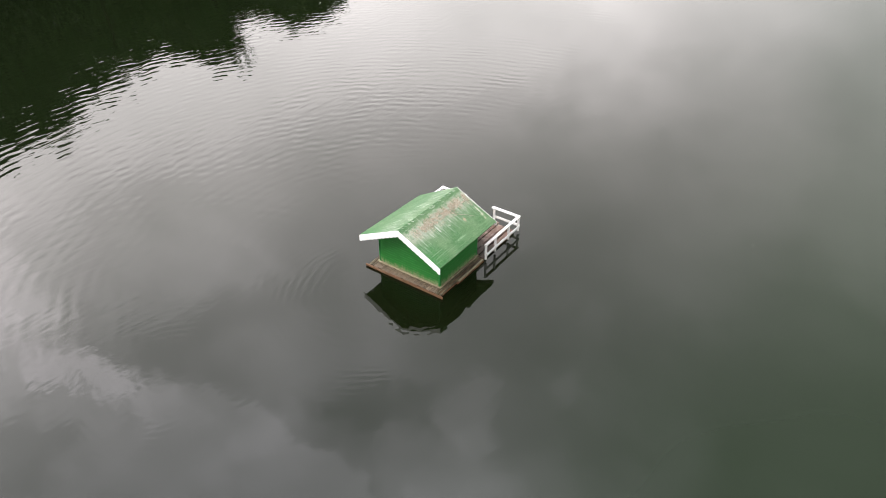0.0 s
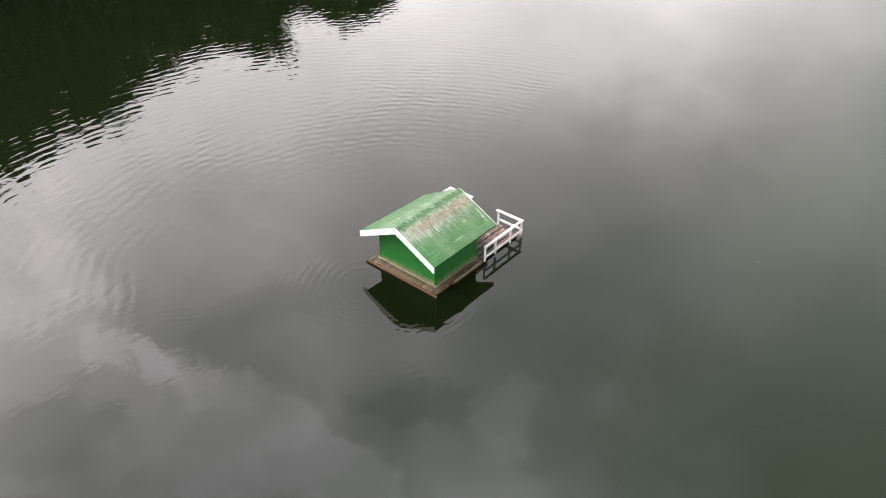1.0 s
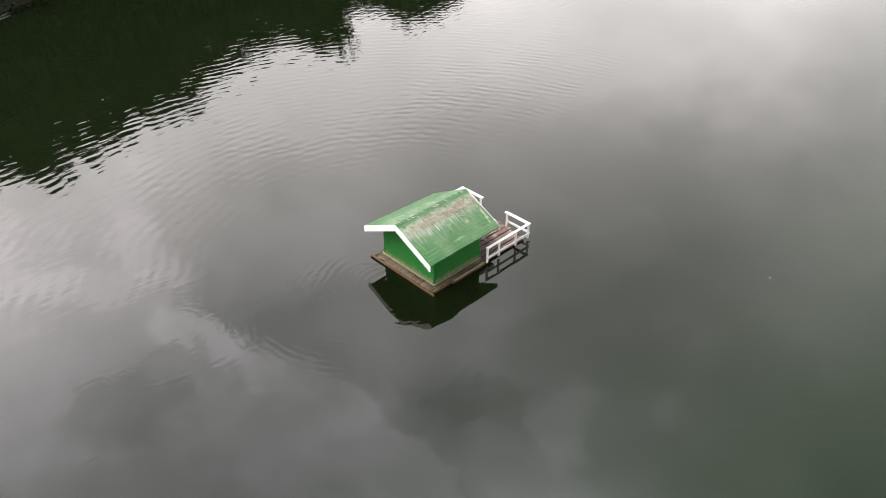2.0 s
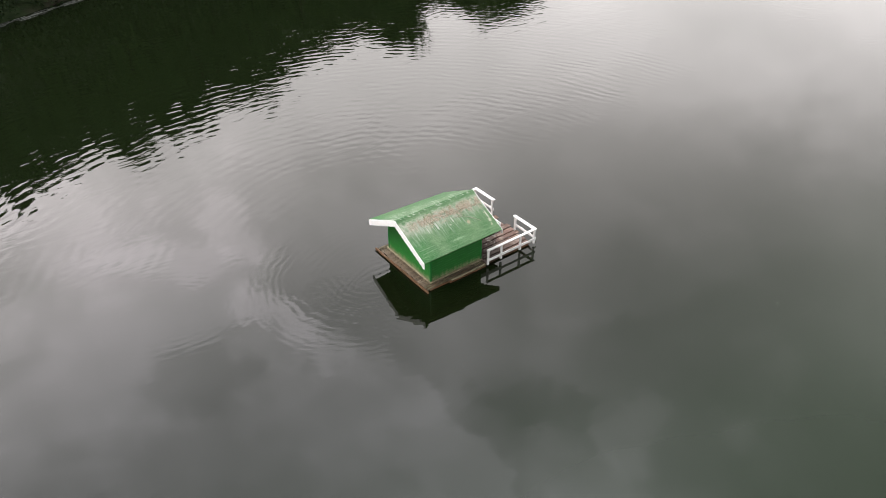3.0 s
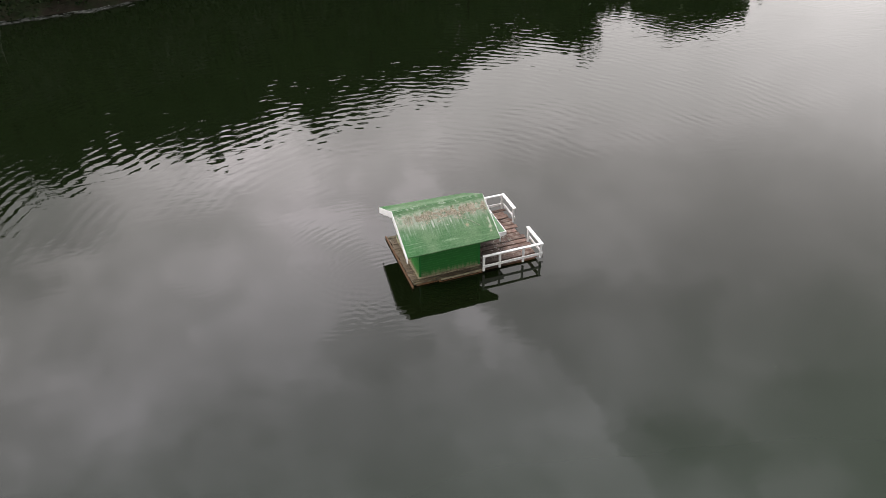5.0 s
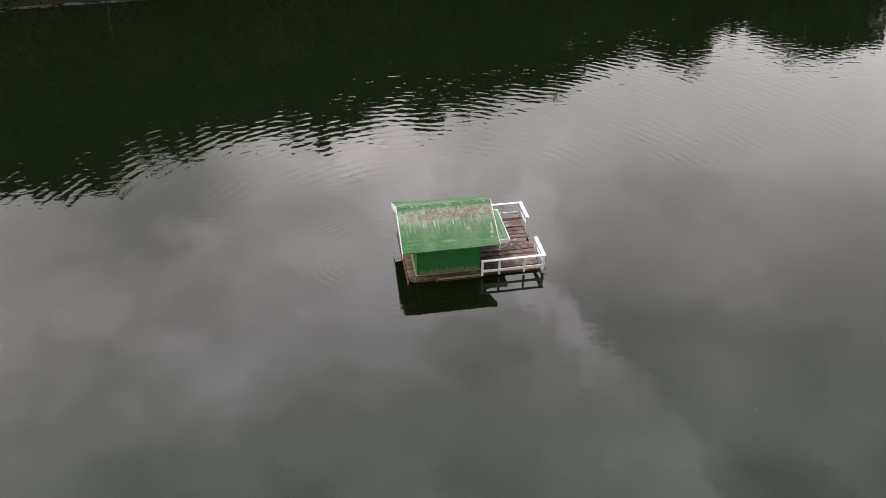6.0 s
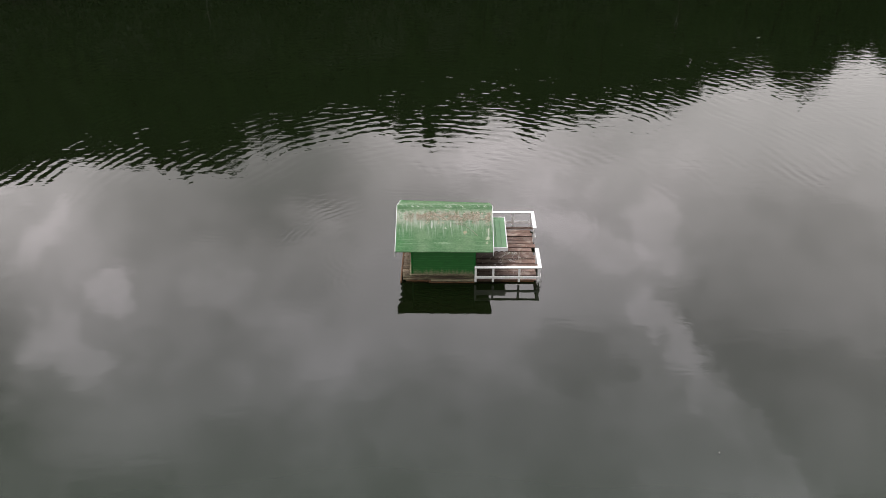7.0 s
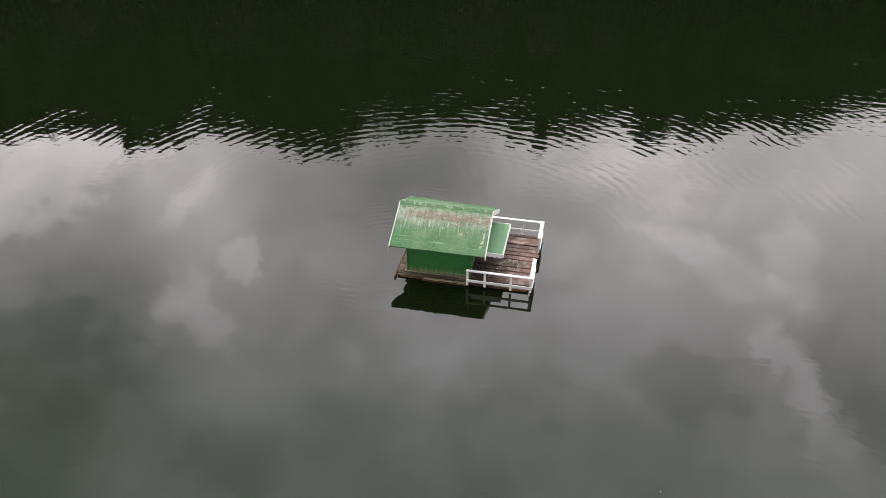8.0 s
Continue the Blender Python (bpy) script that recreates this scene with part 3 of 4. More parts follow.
def side_wall(sign):
    """A wall under the eaves with its lapped boards."""
    wall = hp("side_wall", box(X0 + 0.02, X1 - 0.02, sign * (YW - 0.05), sign * (YW - 0.012), BASE, roof_z(sign * YW) - 0.01), SIDING)
    z = BASE
    while z < roof_z(sign * YW) - 0.02:
        top = min(z + LAP * 0.94, roof_z(sign * YW))
        outline = [(sign * (YW - 0.012), z), (sign * (YW + 0.012), z), (sign * (YW - 0.007), top), (sign * (YW - 0.012), top)]
        hp("siding_board", prism(outline, X0, X1), SIDING, wall)
        z += LAP
    return wall


def half(h, extra=0.0):
    return min(YW, max(0.02, (RIDGE - 0.035 - h) / (SLOPE + extra)))


def gable_wall(x, sign):
    """A pointed end wall with its lapped boards."""
    core = [(-YW + 0.05, BASE), (YW - 0.05, BASE), (YW - 0.05, roof_z(YW, x)), (0, roof_z(0)), (-YW + 0.05, roof_z(-YW))]
    wall = hp("gable_wall", prism(core, x - sign * 0.05, x - sign * 0.012), SIDING)
    z = BASE
    while z < roof_z(0) - 0.03:
        top = min(z + LAP * 0.94, roof_z(0) - 0.01)
        bm = bmesh.new()
        rows = []
        for h, d in ((z, -0.012), (z, 0.012), (top, -0.007), (top, -0.012)):
            rows.append([bm.verts.new((x + sign * d, -half(h), h)), bm.verts.new((x + sign * d, half(h, TWIST * (x + 1.25) / 2.5 / YE), h))])
        for i in range(4):
            p, q = rows[i], rows[(i + 1) % 4]
            bm.faces.new((p[0], p[1], q[1], q[0]))
        for e in (0, 1):
            bm.faces.new([r[e] for r in rows])
        hp("siding_board", bm, SIDING, wall)
        z += LAP
    return wall


side_wall(-1)
side_wall(1)
gable_wall(X0, -1)
gable_wall(X1, 1)
for x in (X0, X1):
    for y in (-YW, YW):
        sx, sy = (1 if x > 0 else -1), (1 if y > 0 else -1)
        hp("corner_board", box(x - sx * 0.04, x + sx * 0.012, y - sy * 0.04, y + sy * 0.012, BASE, roof_z(y, x) - 0.01, 0.004), TRIM_GREEN)
# sill boards round the foot of the walls
hp("sill_board", box(X0 - 0.05, X1 + 0.02, -YW - 0.06, -YW - 0.016, DECK_Z, DECK_Z + 0.035, 0.008), WEATHERED, None, "mossy weathered sill board")
hp("sill_board", box(X0 - 0.05, X1 + 0.02, YW + 0.016, YW + 0.06, DECK_Z, DECK_Z + 0.035, 0.008), WEATHERED, None, "mossy weathered sill board")
hp("sill_board", box(X0 - 0.06, X0 - 0.016, -YW - 0.012, YW + 0.012, DECK_Z, DECK_Z + 0.035, 0.008), WEATHERED, None, "mossy weathered sill board")

LX = 1.25
for sign, mat, label in ((-1, ROOF_NEAR, "faded green roof slope with pale streaks"), (1, ROOF_FAR, "faded green roof slope")):
    bm = bmesh.new()
    nx, ny = 40, 16
    rng = random.Random(9)
    for dz in (0.0, -0.026):
        grid = []
        for i in range(nx + 1):
            x = -LX + 2 * LX * i / nx
            col = []
            for j in range(ny + 1):
                y = sign * YE * j / ny
                sag = 0.006 * noise.noise(Vector((x * 1.7, y * 2.0, 4))) + 0.004 * noise.noise(Vector((x * 5, y * 5, 9)))
                drop = TWIST * (x + LX) / (2 * LX) * j / ny if sign > 0 else 0.0
                col.append(bm.verts.new((x, y, RIDGE - SLOPE * abs(y) + dz - drop + (sag if j else 0))))
            grid.append(col)
        for i in range(nx):
            for j in range(ny):
                bm.faces.new((grid[i][j], grid[i + 1][j], grid[i + 1][j + 1], grid[i][j + 1]))
        if dz == 0.0:
            top = grid
    for i in range(nx):
        bm.faces.new((top[i][ny], top[i + 1][ny], grid[i + 1][ny], grid[i][ny]))
    for j in range(ny):
        bm.faces.new((top[0][j], top[0][j + 1], grid[0][j + 1], grid[0][j]))
        bm.faces.new((top[nx][j], top[nx][j + 1], grid[nx][j + 1], grid[nx][j]))
    hp("roof_slope", bm, mat, None, label)
# the narrow bent cap over the ridge, which follows both slopes
bm = bmesh.new()
bands = []
for lift in (0.0045, 0.0005):
    rows = []
    for i in range(21):
        x = -LX - 0.003 + (2 * LX + 0.006) * i / 20
        twist = 0.085 * i / 20
        wave = 0.003 * noise.noise(Vector((x * 3.0, 2.0, 7.0)))
        rows.append([bm.verts.new((x, y, RIDGE - SLOPE * abs(y) + lift + wave - (twist * y / YE if y > 0 else 0.0))) for y in (-0.055, -0.02, 0.0, 0.02, 0.055)])
    bands.append(rows)
    for i in range(20):
        for j in range(4):
            bm.faces.new((rows[i][j], rows[i + 1][j], rows[i + 1][j + 1], rows[i][j + 1]))
for i in range(20):
    for j in (0, 4):
        bm.faces.new((bands[0][i][j], bands[0][i + 1][j], bands[1][i + 1][j], bands[1][i][j]))
for i in (0, 20):
    bm.faces.new(bands[0][i] + bands[1][i][::-1])
hp("ridge_cap", bm, ROOF_FAR, None, "green ridge cap with pale scuffs")
# bargeboards at both ends, two a gable
for x, sign in ((-LX, -1), (LX, 1)):
    for side in (-1, 1):
        out = scalloped(side * (YE + 0.006), EAVE - (0.110 if x > 0 and side > 0 else 0.008), side * 0.003, RIDGE - (0.018 if x > 0 and side > 0 else 0.005), 0.175 if sign < 0 else 0.13, 10, 0.032)
        hp("bargeboard", prism(out, x + sign * 0.002, x + sign * 0.018), WHITE, None, "white scalloped bargeboard")

# the low flat roof over the entrance, of boards laid across
PX, PY, PE = 1.635, 0.725, 0.795
porch = hp("porch_roof", box(X1 + 0.01, PX, -PY, PY, PE - 0.035, PE - 0.016, 0.003), PORCH_GREEN, None, "small flat green boarded porch roof")
for i in range(6):
    x0 = X1 + 0.014 + i * 0.1365
    hp("roof_board", box(x0, x0 + 0.129, -PY, PY, PE - 0.016, PE, 0.003), PORCH_GREEN, porch)
front = scalloped(-PY - 0.022, PE + 0.008, PY + 0.022, PE + 0.008, 0.115, 11, 0.026)
hp("fascia", prism(front, PX + 0.002, PX + 0.026), WHITE, porch, "white scalloped fascia")
for side in (-1, 1):
    eave = scalloped(X1 + 0.03, PE + 0.008, PX + 0.001, PE + 0.008, 0.115, 6, 0.026)
    hp("fascia", prism(eave, side * (PY + 0.002), side * (PY + 0.022), "y"), WHITE, porch, "white scalloped fascia")


# ---- the fences ----
def fence(side):
    """A low rail along one side of the deck that turns the corner: side -1 or 1."""
    f = thing("fence", (0, 0, 0), "low white painted wooden fence on the raft's deck", "fence", "deck fences")
    y = -1.245 if side < 0 else 1.335
    top, foot, xe = (0.545, 0.065, 2.49) if side < 0 else (0.59, 0.075, 2.51)
    gap = -0.43 if side < 0 else 0.55
    for x in (0.815, 1.27, 1.945, 2.46):
        part("post", box(x - 0.028, x + 0.028, y - 0.024, y + 0.024, foot, top - 0.03, 0.005), WHITE, f)
    yl, yh = min(gap, y), max(gap, y)
    e = 0.03 * (1 if gap > y else -1)
    part("post", box(xe - 0.055, xe - 0.005, gap - e - 0.025, gap - e + 0.025, 0.06, top - 0.03, 0.005), WHITE, f)
    part("top_rail", box(0.785, xe - 0.05, y - 0.04, y + 0.04, top - 0.03, top, 0.006), WHITE, f)
    part("top_rail", box(xe - 0.075, xe + 0.025, yl - 0.042, yh + 0.042, top - 0.029, top + 0.002, 0.006), WHITE, f)
    o = y - side * -0.03
    part("lower_rail", box(0.785, xe + 0.01, o - 0.012, o + 0.012, 0.19, 0.265, 0.005), WHITE, f)
    part("lower_rail", box(xe - 0.002, xe + 0.022, yl, yh, 0.19, 0.265, 0.005), WHITE, f)
    return f


fence(-1)
fence(1)

# an iron ring at the deck's corner
ring = bmesh.new()
major, minor, seg = 0.026, 0.006, 20
loops = []
for i in range(seg):
    a = 2 * math.pi * i / seg
    loops.append([ring.verts.new(((major + minor * math.cos(b)) * math.cos(a), minor * math.sin(b), (major + minor * math.cos(b)) * math.sin(a))) for b in (0, 1.57, 3.14, 4.71)])
for i in range(seg):
    for j in range(4):
        ring.faces.new((loops[i][j], loops[(i + 1) % seg][j], loops[(i + 1) % seg][(j + 1) % 4], loops[i][(j + 1) % 4]))
ring_ob = part("mooring_ring", ring, IRON)
ring_ob.matrix_world = pose(2.515, -1.262, 0.085, 0, 0, 12)
tagged(ring_ob, "dark iron mooring ring at the deck corner", "ring")


# ---- leaf litter, twigs and down ----
def flakes(name, count, place, size, mat, label, category, seed, slender=1.0, lie=0.0, spread=3.14):
    """Many small bent leaves lying on a surface; place(rng) gives a point and its normal."""
    rng = random.Random(seed)
    verts, faces = [], []
    for _ in range(count):
        c, n = place(rng)
        q = n.to_track_quat("Z", "Y").to_matrix() @ Euler((rng.uniform(-0.4, 0.4), rng.uniform(-0.4, 0.4), lie + rng.uniform(-spread, spread))).to_matrix()
        s = size * rng.uniform(0.5, 1.3)
        l, w = s * slender, s / slender * 0.8
        k = len(verts)
        for p in ((-l, 0, 0), (0, -w * 0.6, 0.1 * s), (l, 0, 0.15 * s), (0, w * 0.6, 0.1 * s), (0, 0, 0.35 * s)):
            verts.append(c + q @ Vector(p) + n * (0.12 * s))
        faces += [(k, k + 1, k + 4), (k + 1, k + 2, k + 4), (k + 2, k + 3, k + 4), (k + 3, k, k + 4)]
    me = bpy.data.meshes.new(name)
    me.from_pydata(verts, [], faces)
    me.materials.append(mat)
    ob = new(name, me)
    return tagged(ob, label, category, "", "stuff")


UP_NEAR = Vector((0, -SLOPE, 1)).normalized()


def on_roof(rng):
    while True:
        x = rng.uniform(-1.12, 1.2)
        y = -rng.triangular(0.15, 0.56, 0.27)
        clump = noise.noise(Vector((x * 3.4, y * 4.0, 1.0))) + 0.7 * noise.noise(Vector((x * 11.0, y * 11.0, 5.0)))
        if -1.05 < x < -0.80 and -0.50 < y < -0.18 and rng.random() < 0.35:
            break
        if x > 1.04 and rng.random() < 0.12:
            y = -rng.uniform(0.2, 0.8)
            break
        if clump > -0.22 + 0.35 * (y < -0.42) and -0.74 < x and rng.random() < 0.8:
            break
    return Vector((x, y, RIDGE + SLOPE * y + 0.004)), UP_NEAR


flakes("leaf_litter", 5600, on_roof, 0.0088, LITTER, "dry brown leaf litter lying below the roof ridge", "leaf litter", 11)
flakes("curled_leaves", 240, on_roof, 0.0165, LITTER, "larger curled dry leaves among the roof litter", "leaf litter", 31, 1.25)


def on_deck(rng):
    r = rng.random()
    if r < 0.45:
        # a swirl where the birds rest
        a = rng.uniform(0.0, 3.9)
        d = 0.10 + 0.085 * a + rng.gauss(0, 0.035)
        x, y = 1.92 + d * math.cos(a), -0.28 + 1.25 * d * math.sin(a)
    else:
        x, y = rng.uniform(0.85, 2.35), rng.uniform(-1.05, 1.1)
    return Vector((min(max(x, 0.85), 2.4), min(max(y, -1.1), 1.1), DECK_Z + 0.008)), Vector((0, 0, 1))


flakes("straw_and_down", 260, on_deck, 0.018, STRAW, "scattered straw and white down on the deck", "straw", 12, 2.3)


def on_swirl(rng):
    a = rng.uniform(0.2, 3.6)
    d = 0.08 + 0.09 * a + rng.gauss(0, 0.04)
    return Vector((1.90 + d * math.cos(a), -0.30 + 1.2 * d * math.sin(a), DECK_Z + 0.012)), Vector((0, 0, 1))


def on_fan(rng):
    f = rng.gauss(0, 0.5)
    return Vector((1.86 + 0.24 * f + rng.gauss(0, 0.06), -0.30 - 0.36 * f + rng.gauss(0, 0.07), DECK_Z + 0.014)), Vector((0, 0, 1))


flakes("white_feathers", 22, on_swirl, 0.024, DOWN, "moulted white feathers lying on the deck boards", "feathers", 17, 2.0)
flakes("long_feathers", 10, on_fan, 0.032, DOWN, "long pale wing feathers fanned over the wet boards", "feathers", 23, 2.6, -0.95, 0.35)


def at_foot(rng):
    r = rng.random()
    if r < 0.27:
        return Vector((rng.uniform(-0.85, 0.8), -YW - abs(rng.gauss(0.05, 0.04)) - 0.01, DECK_Z + 0.02)), Vector((0, 0, 1))
    if r < 0.85:
        return Vector((X0 - abs(rng.gauss(0.06, 0.06)) - 0.01, rng.uniform(-1, 1), DECK_Z + 0.02)), Vector((0, 0, 1))
    return Vector((rng.uniform(-1.08, -0.92), rng.uniform(-1.1, 1.1), DECK_Z + 0.008)), Vector((0, 0, 1))


flakes("dead_leaves", 1700, at_foot, 0.013, FOOT_LITTER, "dry leaves and debris along the foot of the walls", "leaf litter", 13)

# a thin pale curve added for the raised line that bends along the roof
arc = bpy.data.curves.new("twig", "CURVE")
arc.dimensions, arc.bevel_depth, arc.bevel_resolution = "3D", 0.0036, 1
sp = arc.splines.new("POLY")
sp.points.add(14)
for i in range(15):
    f = i / 14
    x, y = 0.18 + 0.68 * f, -0.50 - 0.34 * f ** 2.2
    sp.points[i].co = (x, y, RIDGE + SLOPE * y + 0.012, 1)
arc.materials.append(STRAW)
tagged(new("twig", arc), "thin pale curved line raised on the green roof", "twig")


# ---- trees ----
def tube(bm, a, b, ra, rb, seg=7):
    d = (b - a).normalized()
    q = d.to_track_quat("Z", "Y").to_matrix()
    rings = []
    for c, r in ((a, ra), (b, rb)):
        rings.append([bm.verts.new(c + q @ Vector((r * math.cos(2 * math.pi * k / seg), r * math.sin(2 * math.pi * k / seg), 0))) for k in range(seg)])
    for k in range(seg):
        bm.faces.new((rings[0][k], rings[0][(k + 1) % seg], rings[1][(k + 1) % seg], rings[1][k]))


def make_tree(seed, spread, slim):
    """A broadleaf tree ten metres high, with its trunk, limbs and a ragged crown."""
    rng = random.Random(seed)
    tree = thing("tree", (0, 0, 0), "tall dark green broadleaf tree on the wooded bank", "tree", "trees on the bank")
    bm = bmesh.new()
    p, r, tips = Vector((0, 0, -0.4)), 0.24, []
    for i in range(6):
        q = p + Vector((rng.uniform(-0.2, 0.2), rng.uniform(-0.2, 0.2), 1.55))
        tube(bm, p, q, r, r * 0.8)
        for _ in range(3 if i else 5):
            a = rng.uniform(0, 6.28)
            l = spread * rng.uniform(0.6, 1.0) * (1.15 - abs(i - 2.6) * 0.22)
            e = q + Vector((math.cos(a) * l, math.sin(a) * l, l * rng.uniform(0.15, 0.7) * slim))
            m = q.lerp(e, 0.5) + Vector((0, 0, 0.15))
            tube(bm, q, m, r * 0.45, r * 0.3, 5)
            tube(bm, m, e, r * 0.3, r * 0.08, 5)
            tips += [(e, l * 0.55), (m, l * 0.4)]
        p, r = q, r * 0.8
    tips.append((p + Vector((0, 0, 0.1)), 0.8))
    part("trunk", bm, BARK, tree)
    verts, faces = [], []
    for c, size in tips:
        size = max(0.55, size)
        for _ in range(90):
            d = Vector((rng.gauss(0, 1), rng.gauss(0, 1), rng.gauss(0, 0.75)))
            d = d.normalized() * size * rng.uniform(0.35, 1.0) ** 0.6
            o = c + d
            if o.z > 10.0:
                o.z = 10.0 - rng.random() * 0.6
            q = Euler((rng.uniform(-0.9, 0.9), rng.uniform(-0.9, 0.9), rng.uniform(0, 6.28))).to_matrix()
            s = rng.uniform(0.16, 0.34)
            k = len(verts)
            verts += [o + q @ Vector(v) * s for v in ((-1, 0, 0), (0, -0.55, 0.12), (1, 0, -0.1), (0, 0.55, 0.12))]
            faces += [(k, k + 1, k + 2), (k, k + 2, k + 3)]
    me = bpy.data.meshes.new("crown")
    me.from_pydata(verts, [], faces)
    me.materials.append(LEAVES)
    crown = new("crown", me)
    crown.parent = tree
    return tree


# the wooded hill's skyline: x, height of the tree tops
HILL_Y = 90.0
CREST = [(-126, 56), (-112, 53.5), (-100, 51), (-90, 48.5), (-82, 46.5), (-74.5, 51), (-62, 46.4), (-52, 45.4), (-41.4, 48.3), (-36, 46.1), (-34.3, 40.0), (-29, 40.1), (-24, 42.5), (-16.5, 39.3), (-11.8, 39.1), (-2.9, 42.0), (3.5, 37.8), (9, 38.5), (15.5, 39.6), (21, 36.6), (27, 36.2), (32.5, 36.2), (38, 33.6), (44, 32.2), (56, 31.2)]
# the nearer trees on the shore: x, y, height of the tops
SHORE_TREES = [(21, 43.5, 9), (24.5, 45, 10.5), (27.5, 46.5, 12.6), (30, 48.4, 15.2), (32, 49, 15.4), (35, 50.5, 13.2), (37.5, 51, 13.6), (40, 52, 13.9), (43, 52.8, 15), (46, 54, 16.4), (49.5, 56, 18.3), (53, 58.5, 20), (56, 60, 20.8), (59, 61.5, 20.8), (61.5, 63.4, 19.2)]
CXS = [c[0] for c in CREST]
kinds = [make_tree(s, sp_, sl) for s, sp_, sl in ((1, 2.5, 1.0), (2, 2.1, 1.2), (3, 2.8, 0.9), (4, 2.3, 1.1))]
rng = random.Random(21)


def plant(x, y, top, k):
    z = ground_z(x, y)
    h = max(0.25, (top - z) / 10.0)
    w = min(1.7, max(0.5, h * 1.1)) * rng.uniform(0.95, 1.2)
    m = Matrix.Translation((x, y, z)) @ Matrix.Rotation(rng.uniform(0, 6.28), 4, "Z") @ Matrix.Diagonal((w, w, h, 1))
    copy_thing(kinds[k], m)


def crest(x):
    return HILL_Y, float(np.interp(x, CXS, [c[1] for c in CREST]))


# points along the camera's path; low rows of the wood are cut to stay under the skyline from all of them
EYE_POINTS = ((-13.0, -10.0), (-8.0, -14.5), (-1.0, -16.8), (3.5, -16.6))


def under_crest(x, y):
    """The height that stays below the hill's skyline in the camera's view."""
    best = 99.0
    for ex, ey in EYE_POINTS:
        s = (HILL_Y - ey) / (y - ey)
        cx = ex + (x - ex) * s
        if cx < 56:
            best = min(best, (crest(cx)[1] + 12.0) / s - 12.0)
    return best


order = [(x, y, top) for x, y, top in SHORE_TREES]
order += [(x + 1.7, HILL_Y + 5.0, crest(x + 1.7)[1] - 0.3) for x in range(-125, 54, 3)]
order += [(x * 1.05 + 1.5, y + 6.5, (top + 12.0) * 1.12 - 13.7) for x, y, top in SHORE_TREES[2:-1]]
x = -125.0
while x < 54:
    y, top = crest(x)
    order.append((x, y, top - 0.1))
    x += 3.3
# lower rows, each lowered to fit under the skyline in the camera's view
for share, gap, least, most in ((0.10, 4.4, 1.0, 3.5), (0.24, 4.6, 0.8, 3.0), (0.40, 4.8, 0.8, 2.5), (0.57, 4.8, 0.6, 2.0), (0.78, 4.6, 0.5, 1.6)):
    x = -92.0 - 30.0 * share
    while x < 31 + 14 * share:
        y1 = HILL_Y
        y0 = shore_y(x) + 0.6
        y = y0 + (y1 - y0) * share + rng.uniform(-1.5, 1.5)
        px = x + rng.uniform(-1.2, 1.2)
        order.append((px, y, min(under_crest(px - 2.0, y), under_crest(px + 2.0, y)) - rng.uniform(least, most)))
        x += gap
for n, (x, y, top) in enumerate(order):
    plant(x, y, top, rng.randrange(4))
for tree in kinds:
    for ob in (*tree.children, tree):
        bpy.data.objects.remove(ob)


def make_undergrowth():
    """Bushes that crowd the bank below the trees and hang over the water's edge."""
    rng = random.Random(77)
    verts, faces = [], []
    x = -80.0
    while x < 62:
        y0 = shore_y(x)
        for row in range(9):
            y = y0 + row * 1.8 + rng.uniform(0.1, 1.0)
            # bushes are capped below the skyline that the camera sees
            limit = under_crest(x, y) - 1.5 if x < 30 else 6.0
            base = ground_z(x, y)
            size = rng.uniform(0.7, 1.3) * (1.0 if row == 0 else 1.7)
            c = Vector((x + rng.uniform(-0.6, 0.6), y, min(base + size * 0.6, limit - size)))
            for _ in range(110 if row < 3 else 40):
                d = Vector((rng.gauss(0, 1), rng.gauss(0, 1), rng.gauss(0, 0.8))).normalized() * size * rng.uniform(0.5, 1.05)
                o = c + d
                o.z = max(o.z, 0.03)
                q = Euler((rng.uniform(-1, 1), rng.uniform(-1, 1), rng.uniform(0, 6.28))).to_matrix()
                s = rng.uniform(0.10, 0.22) * (0.7 if row == 0 else 1.2)
                k = len(verts)
                verts.extend([o + q @ Vector(v) * s for v in ((-1, 0, 0), (0, -0.55, 0.12), (1, 0, -0.1), (0, 0.55, 0.12))])
                faces.extend([(k, k + 1, k + 2), (k, k + 2, k + 3)])
        x += 1.25
    me = bpy.data.meshes.new("undergrowth")
    me.from_pydata(verts, [], faces)
    me.materials.append(SHADED_LEAVES)
    tagged(new("undergrowth", me), "dense green bushes along the bank, leaf colour darkened for tree shade", "bushes", "", "stuff")


make_undergrowth()


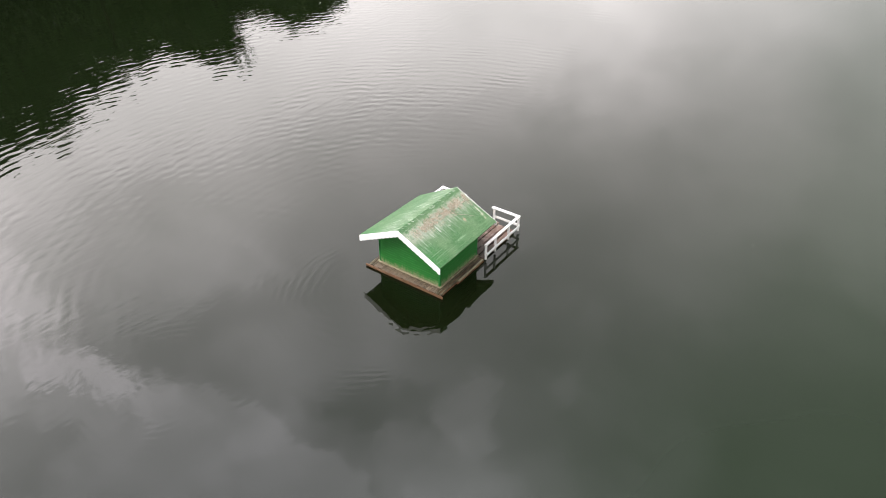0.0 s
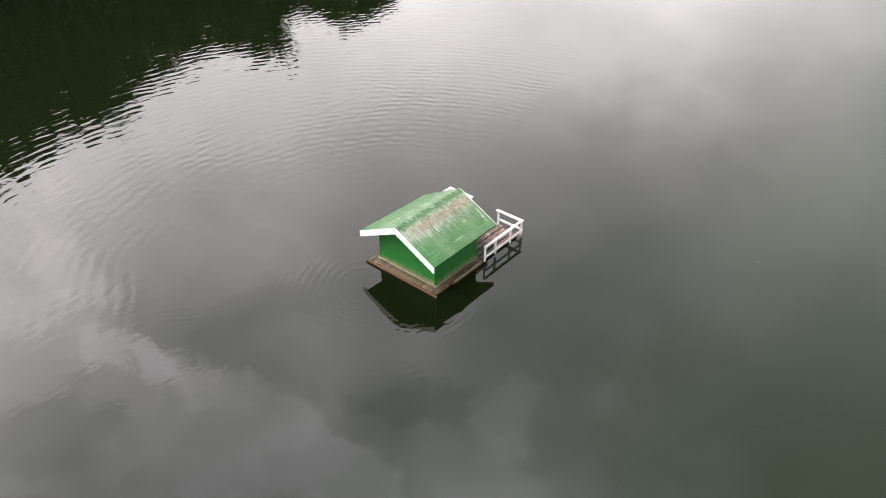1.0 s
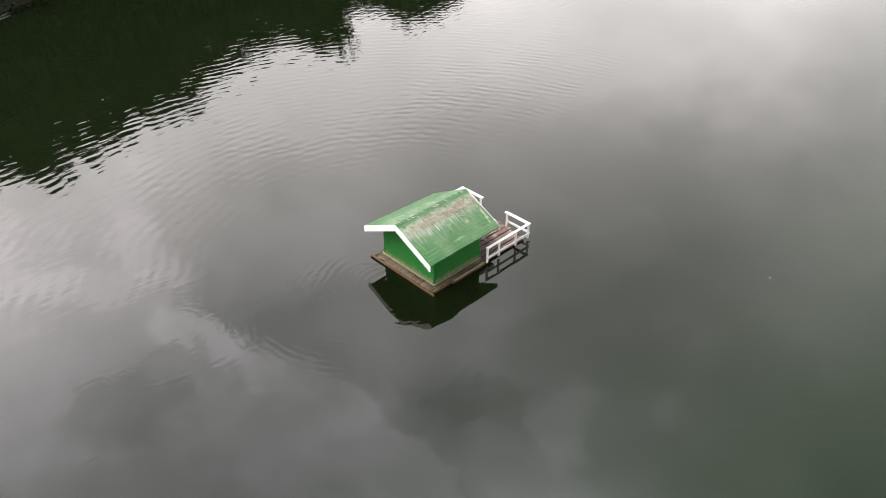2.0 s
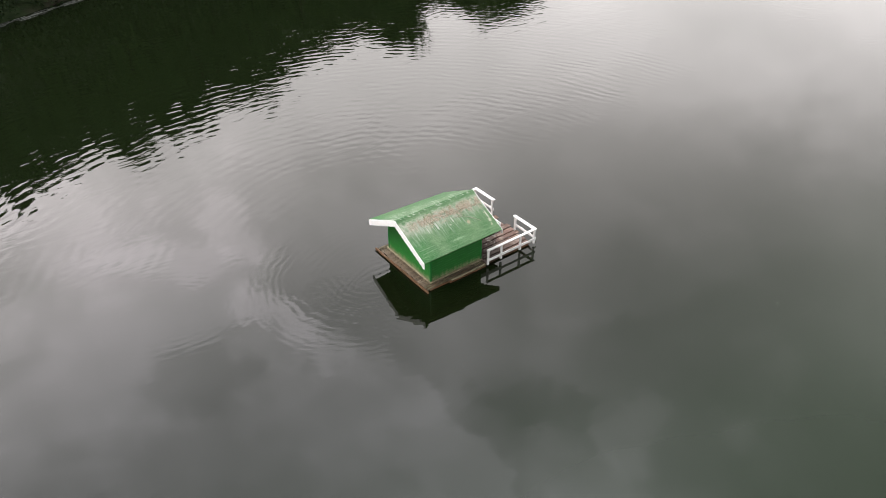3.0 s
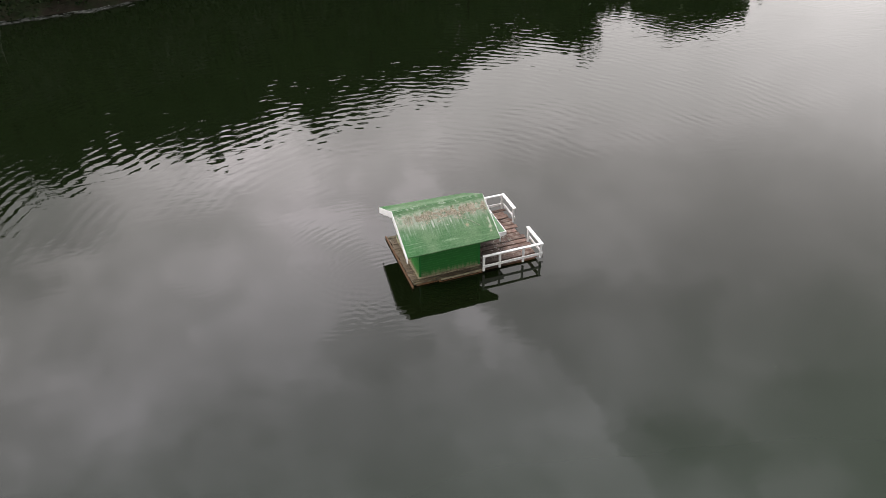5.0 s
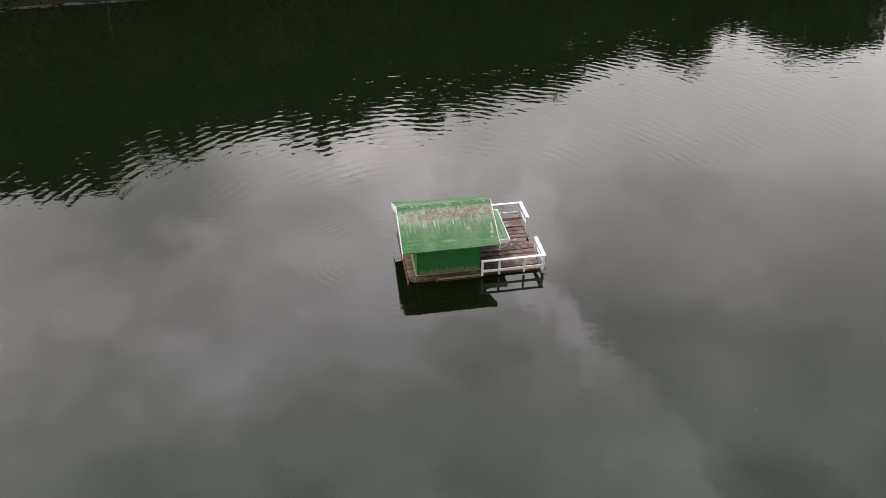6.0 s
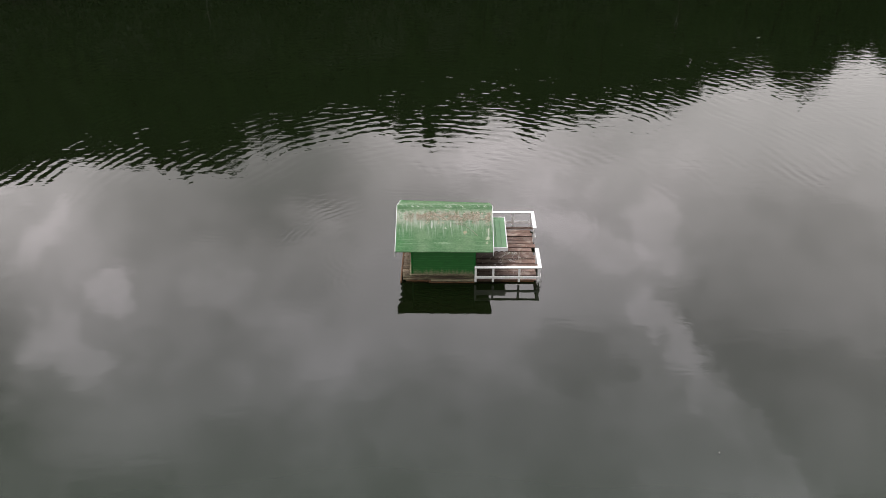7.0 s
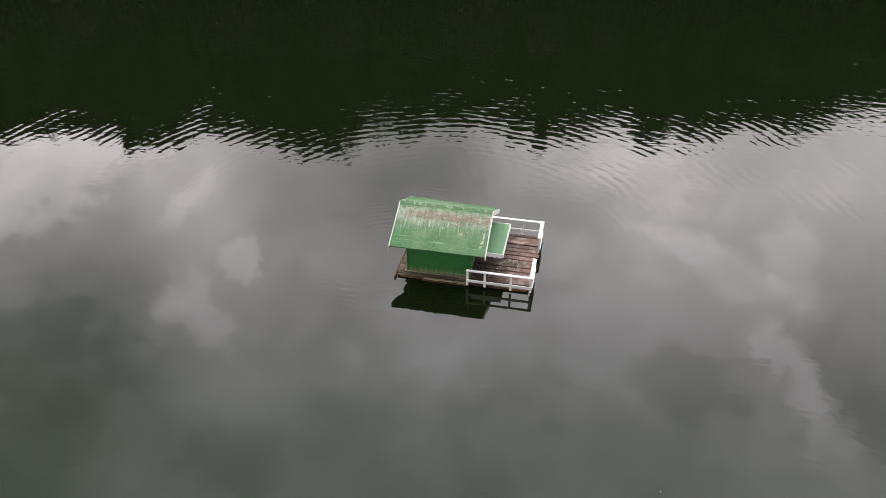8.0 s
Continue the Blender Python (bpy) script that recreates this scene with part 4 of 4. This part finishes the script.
# grey strips added for the sky's glints on ripples along the water's edge
def make_shore_glints():
    rng = random.Random(31)
    verts, faces = [], []
    for _ in range(280):
        x = rng.uniform(-32, -1.0)
        y = shore_y(x) + rng.gauss(-0.12, 0.16)
        a = math.atan2(shore_y(x + 0.5) - shore_y(x - 0.5), 1.0) + rng.gauss(0, 0.10)
        l, w, t = rng.uniform(0.10, 0.50), rng.uniform(0.008, 0.022), rng.uniform(0.008, 0.02)
        u, v = Vector((math.cos(a), math.sin(a), rng.gauss(0, 0.02))), Vector((-math.sin(a), math.cos(a), 0))
        c, k = Vector((x, y, 0.012)), len(verts)
        bow = v * l * rng.uniform(-0.12, 0.12)
        for f, o in ((-1.0, 0.0), (0.0, 1.0), (1.0, 0.0)):
            for q, z in ((-w, 0.0), (w, 0.0), (0.0, t)):
                verts.append(c + u * (l * f) + v * (q * (0.4 + 0.6 * o)) + bow * o + Vector((0, 0, z)))
        for m in (0, 3):
            for p, q in ((0, 1), (1, 2), (2, 0)):
                faces.append((k + m + p, k + m + q, k + m + 3 + q, k + m + 3 + p))
    me = bpy.data.meshes.new("driftwood")
    me.from_pydata(verts, [], faces)
    me.materials.append(GLINT_GREY)
    tagged(new("driftwood", me), "thin grey strips standing in for sky glints along the water's edge", "driftwood", "", "stuff")


make_shore_glints()


# a bare stem that leans over the water's edge
def make_stem():
    stem = thing("bare_stem", (-13.46, 25.28, 0.0), "bare grey stem leaning over the water's edge", "branch")
    bm = bmesh.new()
    pts = [Vector((0.05, -0.1, -0.2)), Vector((0.0, 0.0, 0.1)), Vector((-0.08, 0.12, 0.4)), Vector((-0.22, 0.2, 0.8)), Vector((-0.30, 0.35, 1.4)), Vector((-0.34, 0.6, 2.2))]
    for k, (a, b) in enumerate(zip(pts, pts[1:])):
        tube(bm, a, b, 0.075 - 0.011 * k, 0.064 - 0.011 * k, 8)
    part("stalk", bm, DRY_WOOD, stem)
    for k, (dx, dz) in ((3, (0.35, 0.3)), (4, (-0.3, 0.4))):
        bm = bmesh.new()
        tube(bm, pts[k], pts[k] + Vector((dx, 0.1, dz)), 0.022, 0.006, 6)
        part("twig", bm, DRY_WOOD, stem)


make_stem()


# single feathers that float on the lake
def floating_feather(x, y, turn, length):
    bm = bmesh.new()
    n, wide = 8, length * 0.16
    rows = []
    for i in range(n + 1):
        f = i / n
        w = wide * math.sin(math.pi * min(1.0, 0.12 + 0.86 * f)) ** 0.7
        lift = 0.012 + 0.03 * length * (2 * f - 1) ** 2 * 4
        rows.append([bm.verts.new(((f - 0.5) * length, c * w, lift + 0.15 * abs(c) * w)) for c in (-1, 0, 1)])
    for a, b in zip(rows, rows[1:]):
        for c in (0, 1):
            bm.faces.new((a[c], b[c], b[c + 1], a[c + 1]))
    bmesh.ops.solidify(bm, geom=bm.faces[:], thickness=0.002)
    ob = part("floating_feather", bm, DOWN)
    ob.matrix_world = pose(x, y, 0.0, 0, 0, turn)
    tagged(ob, "small white feather floating on the lake", "feather", "floating feathers")


floating_feather(14.3, 17.35, 15, 0.20)
floating_feather(5.6, -6.79, 60, 0.05)
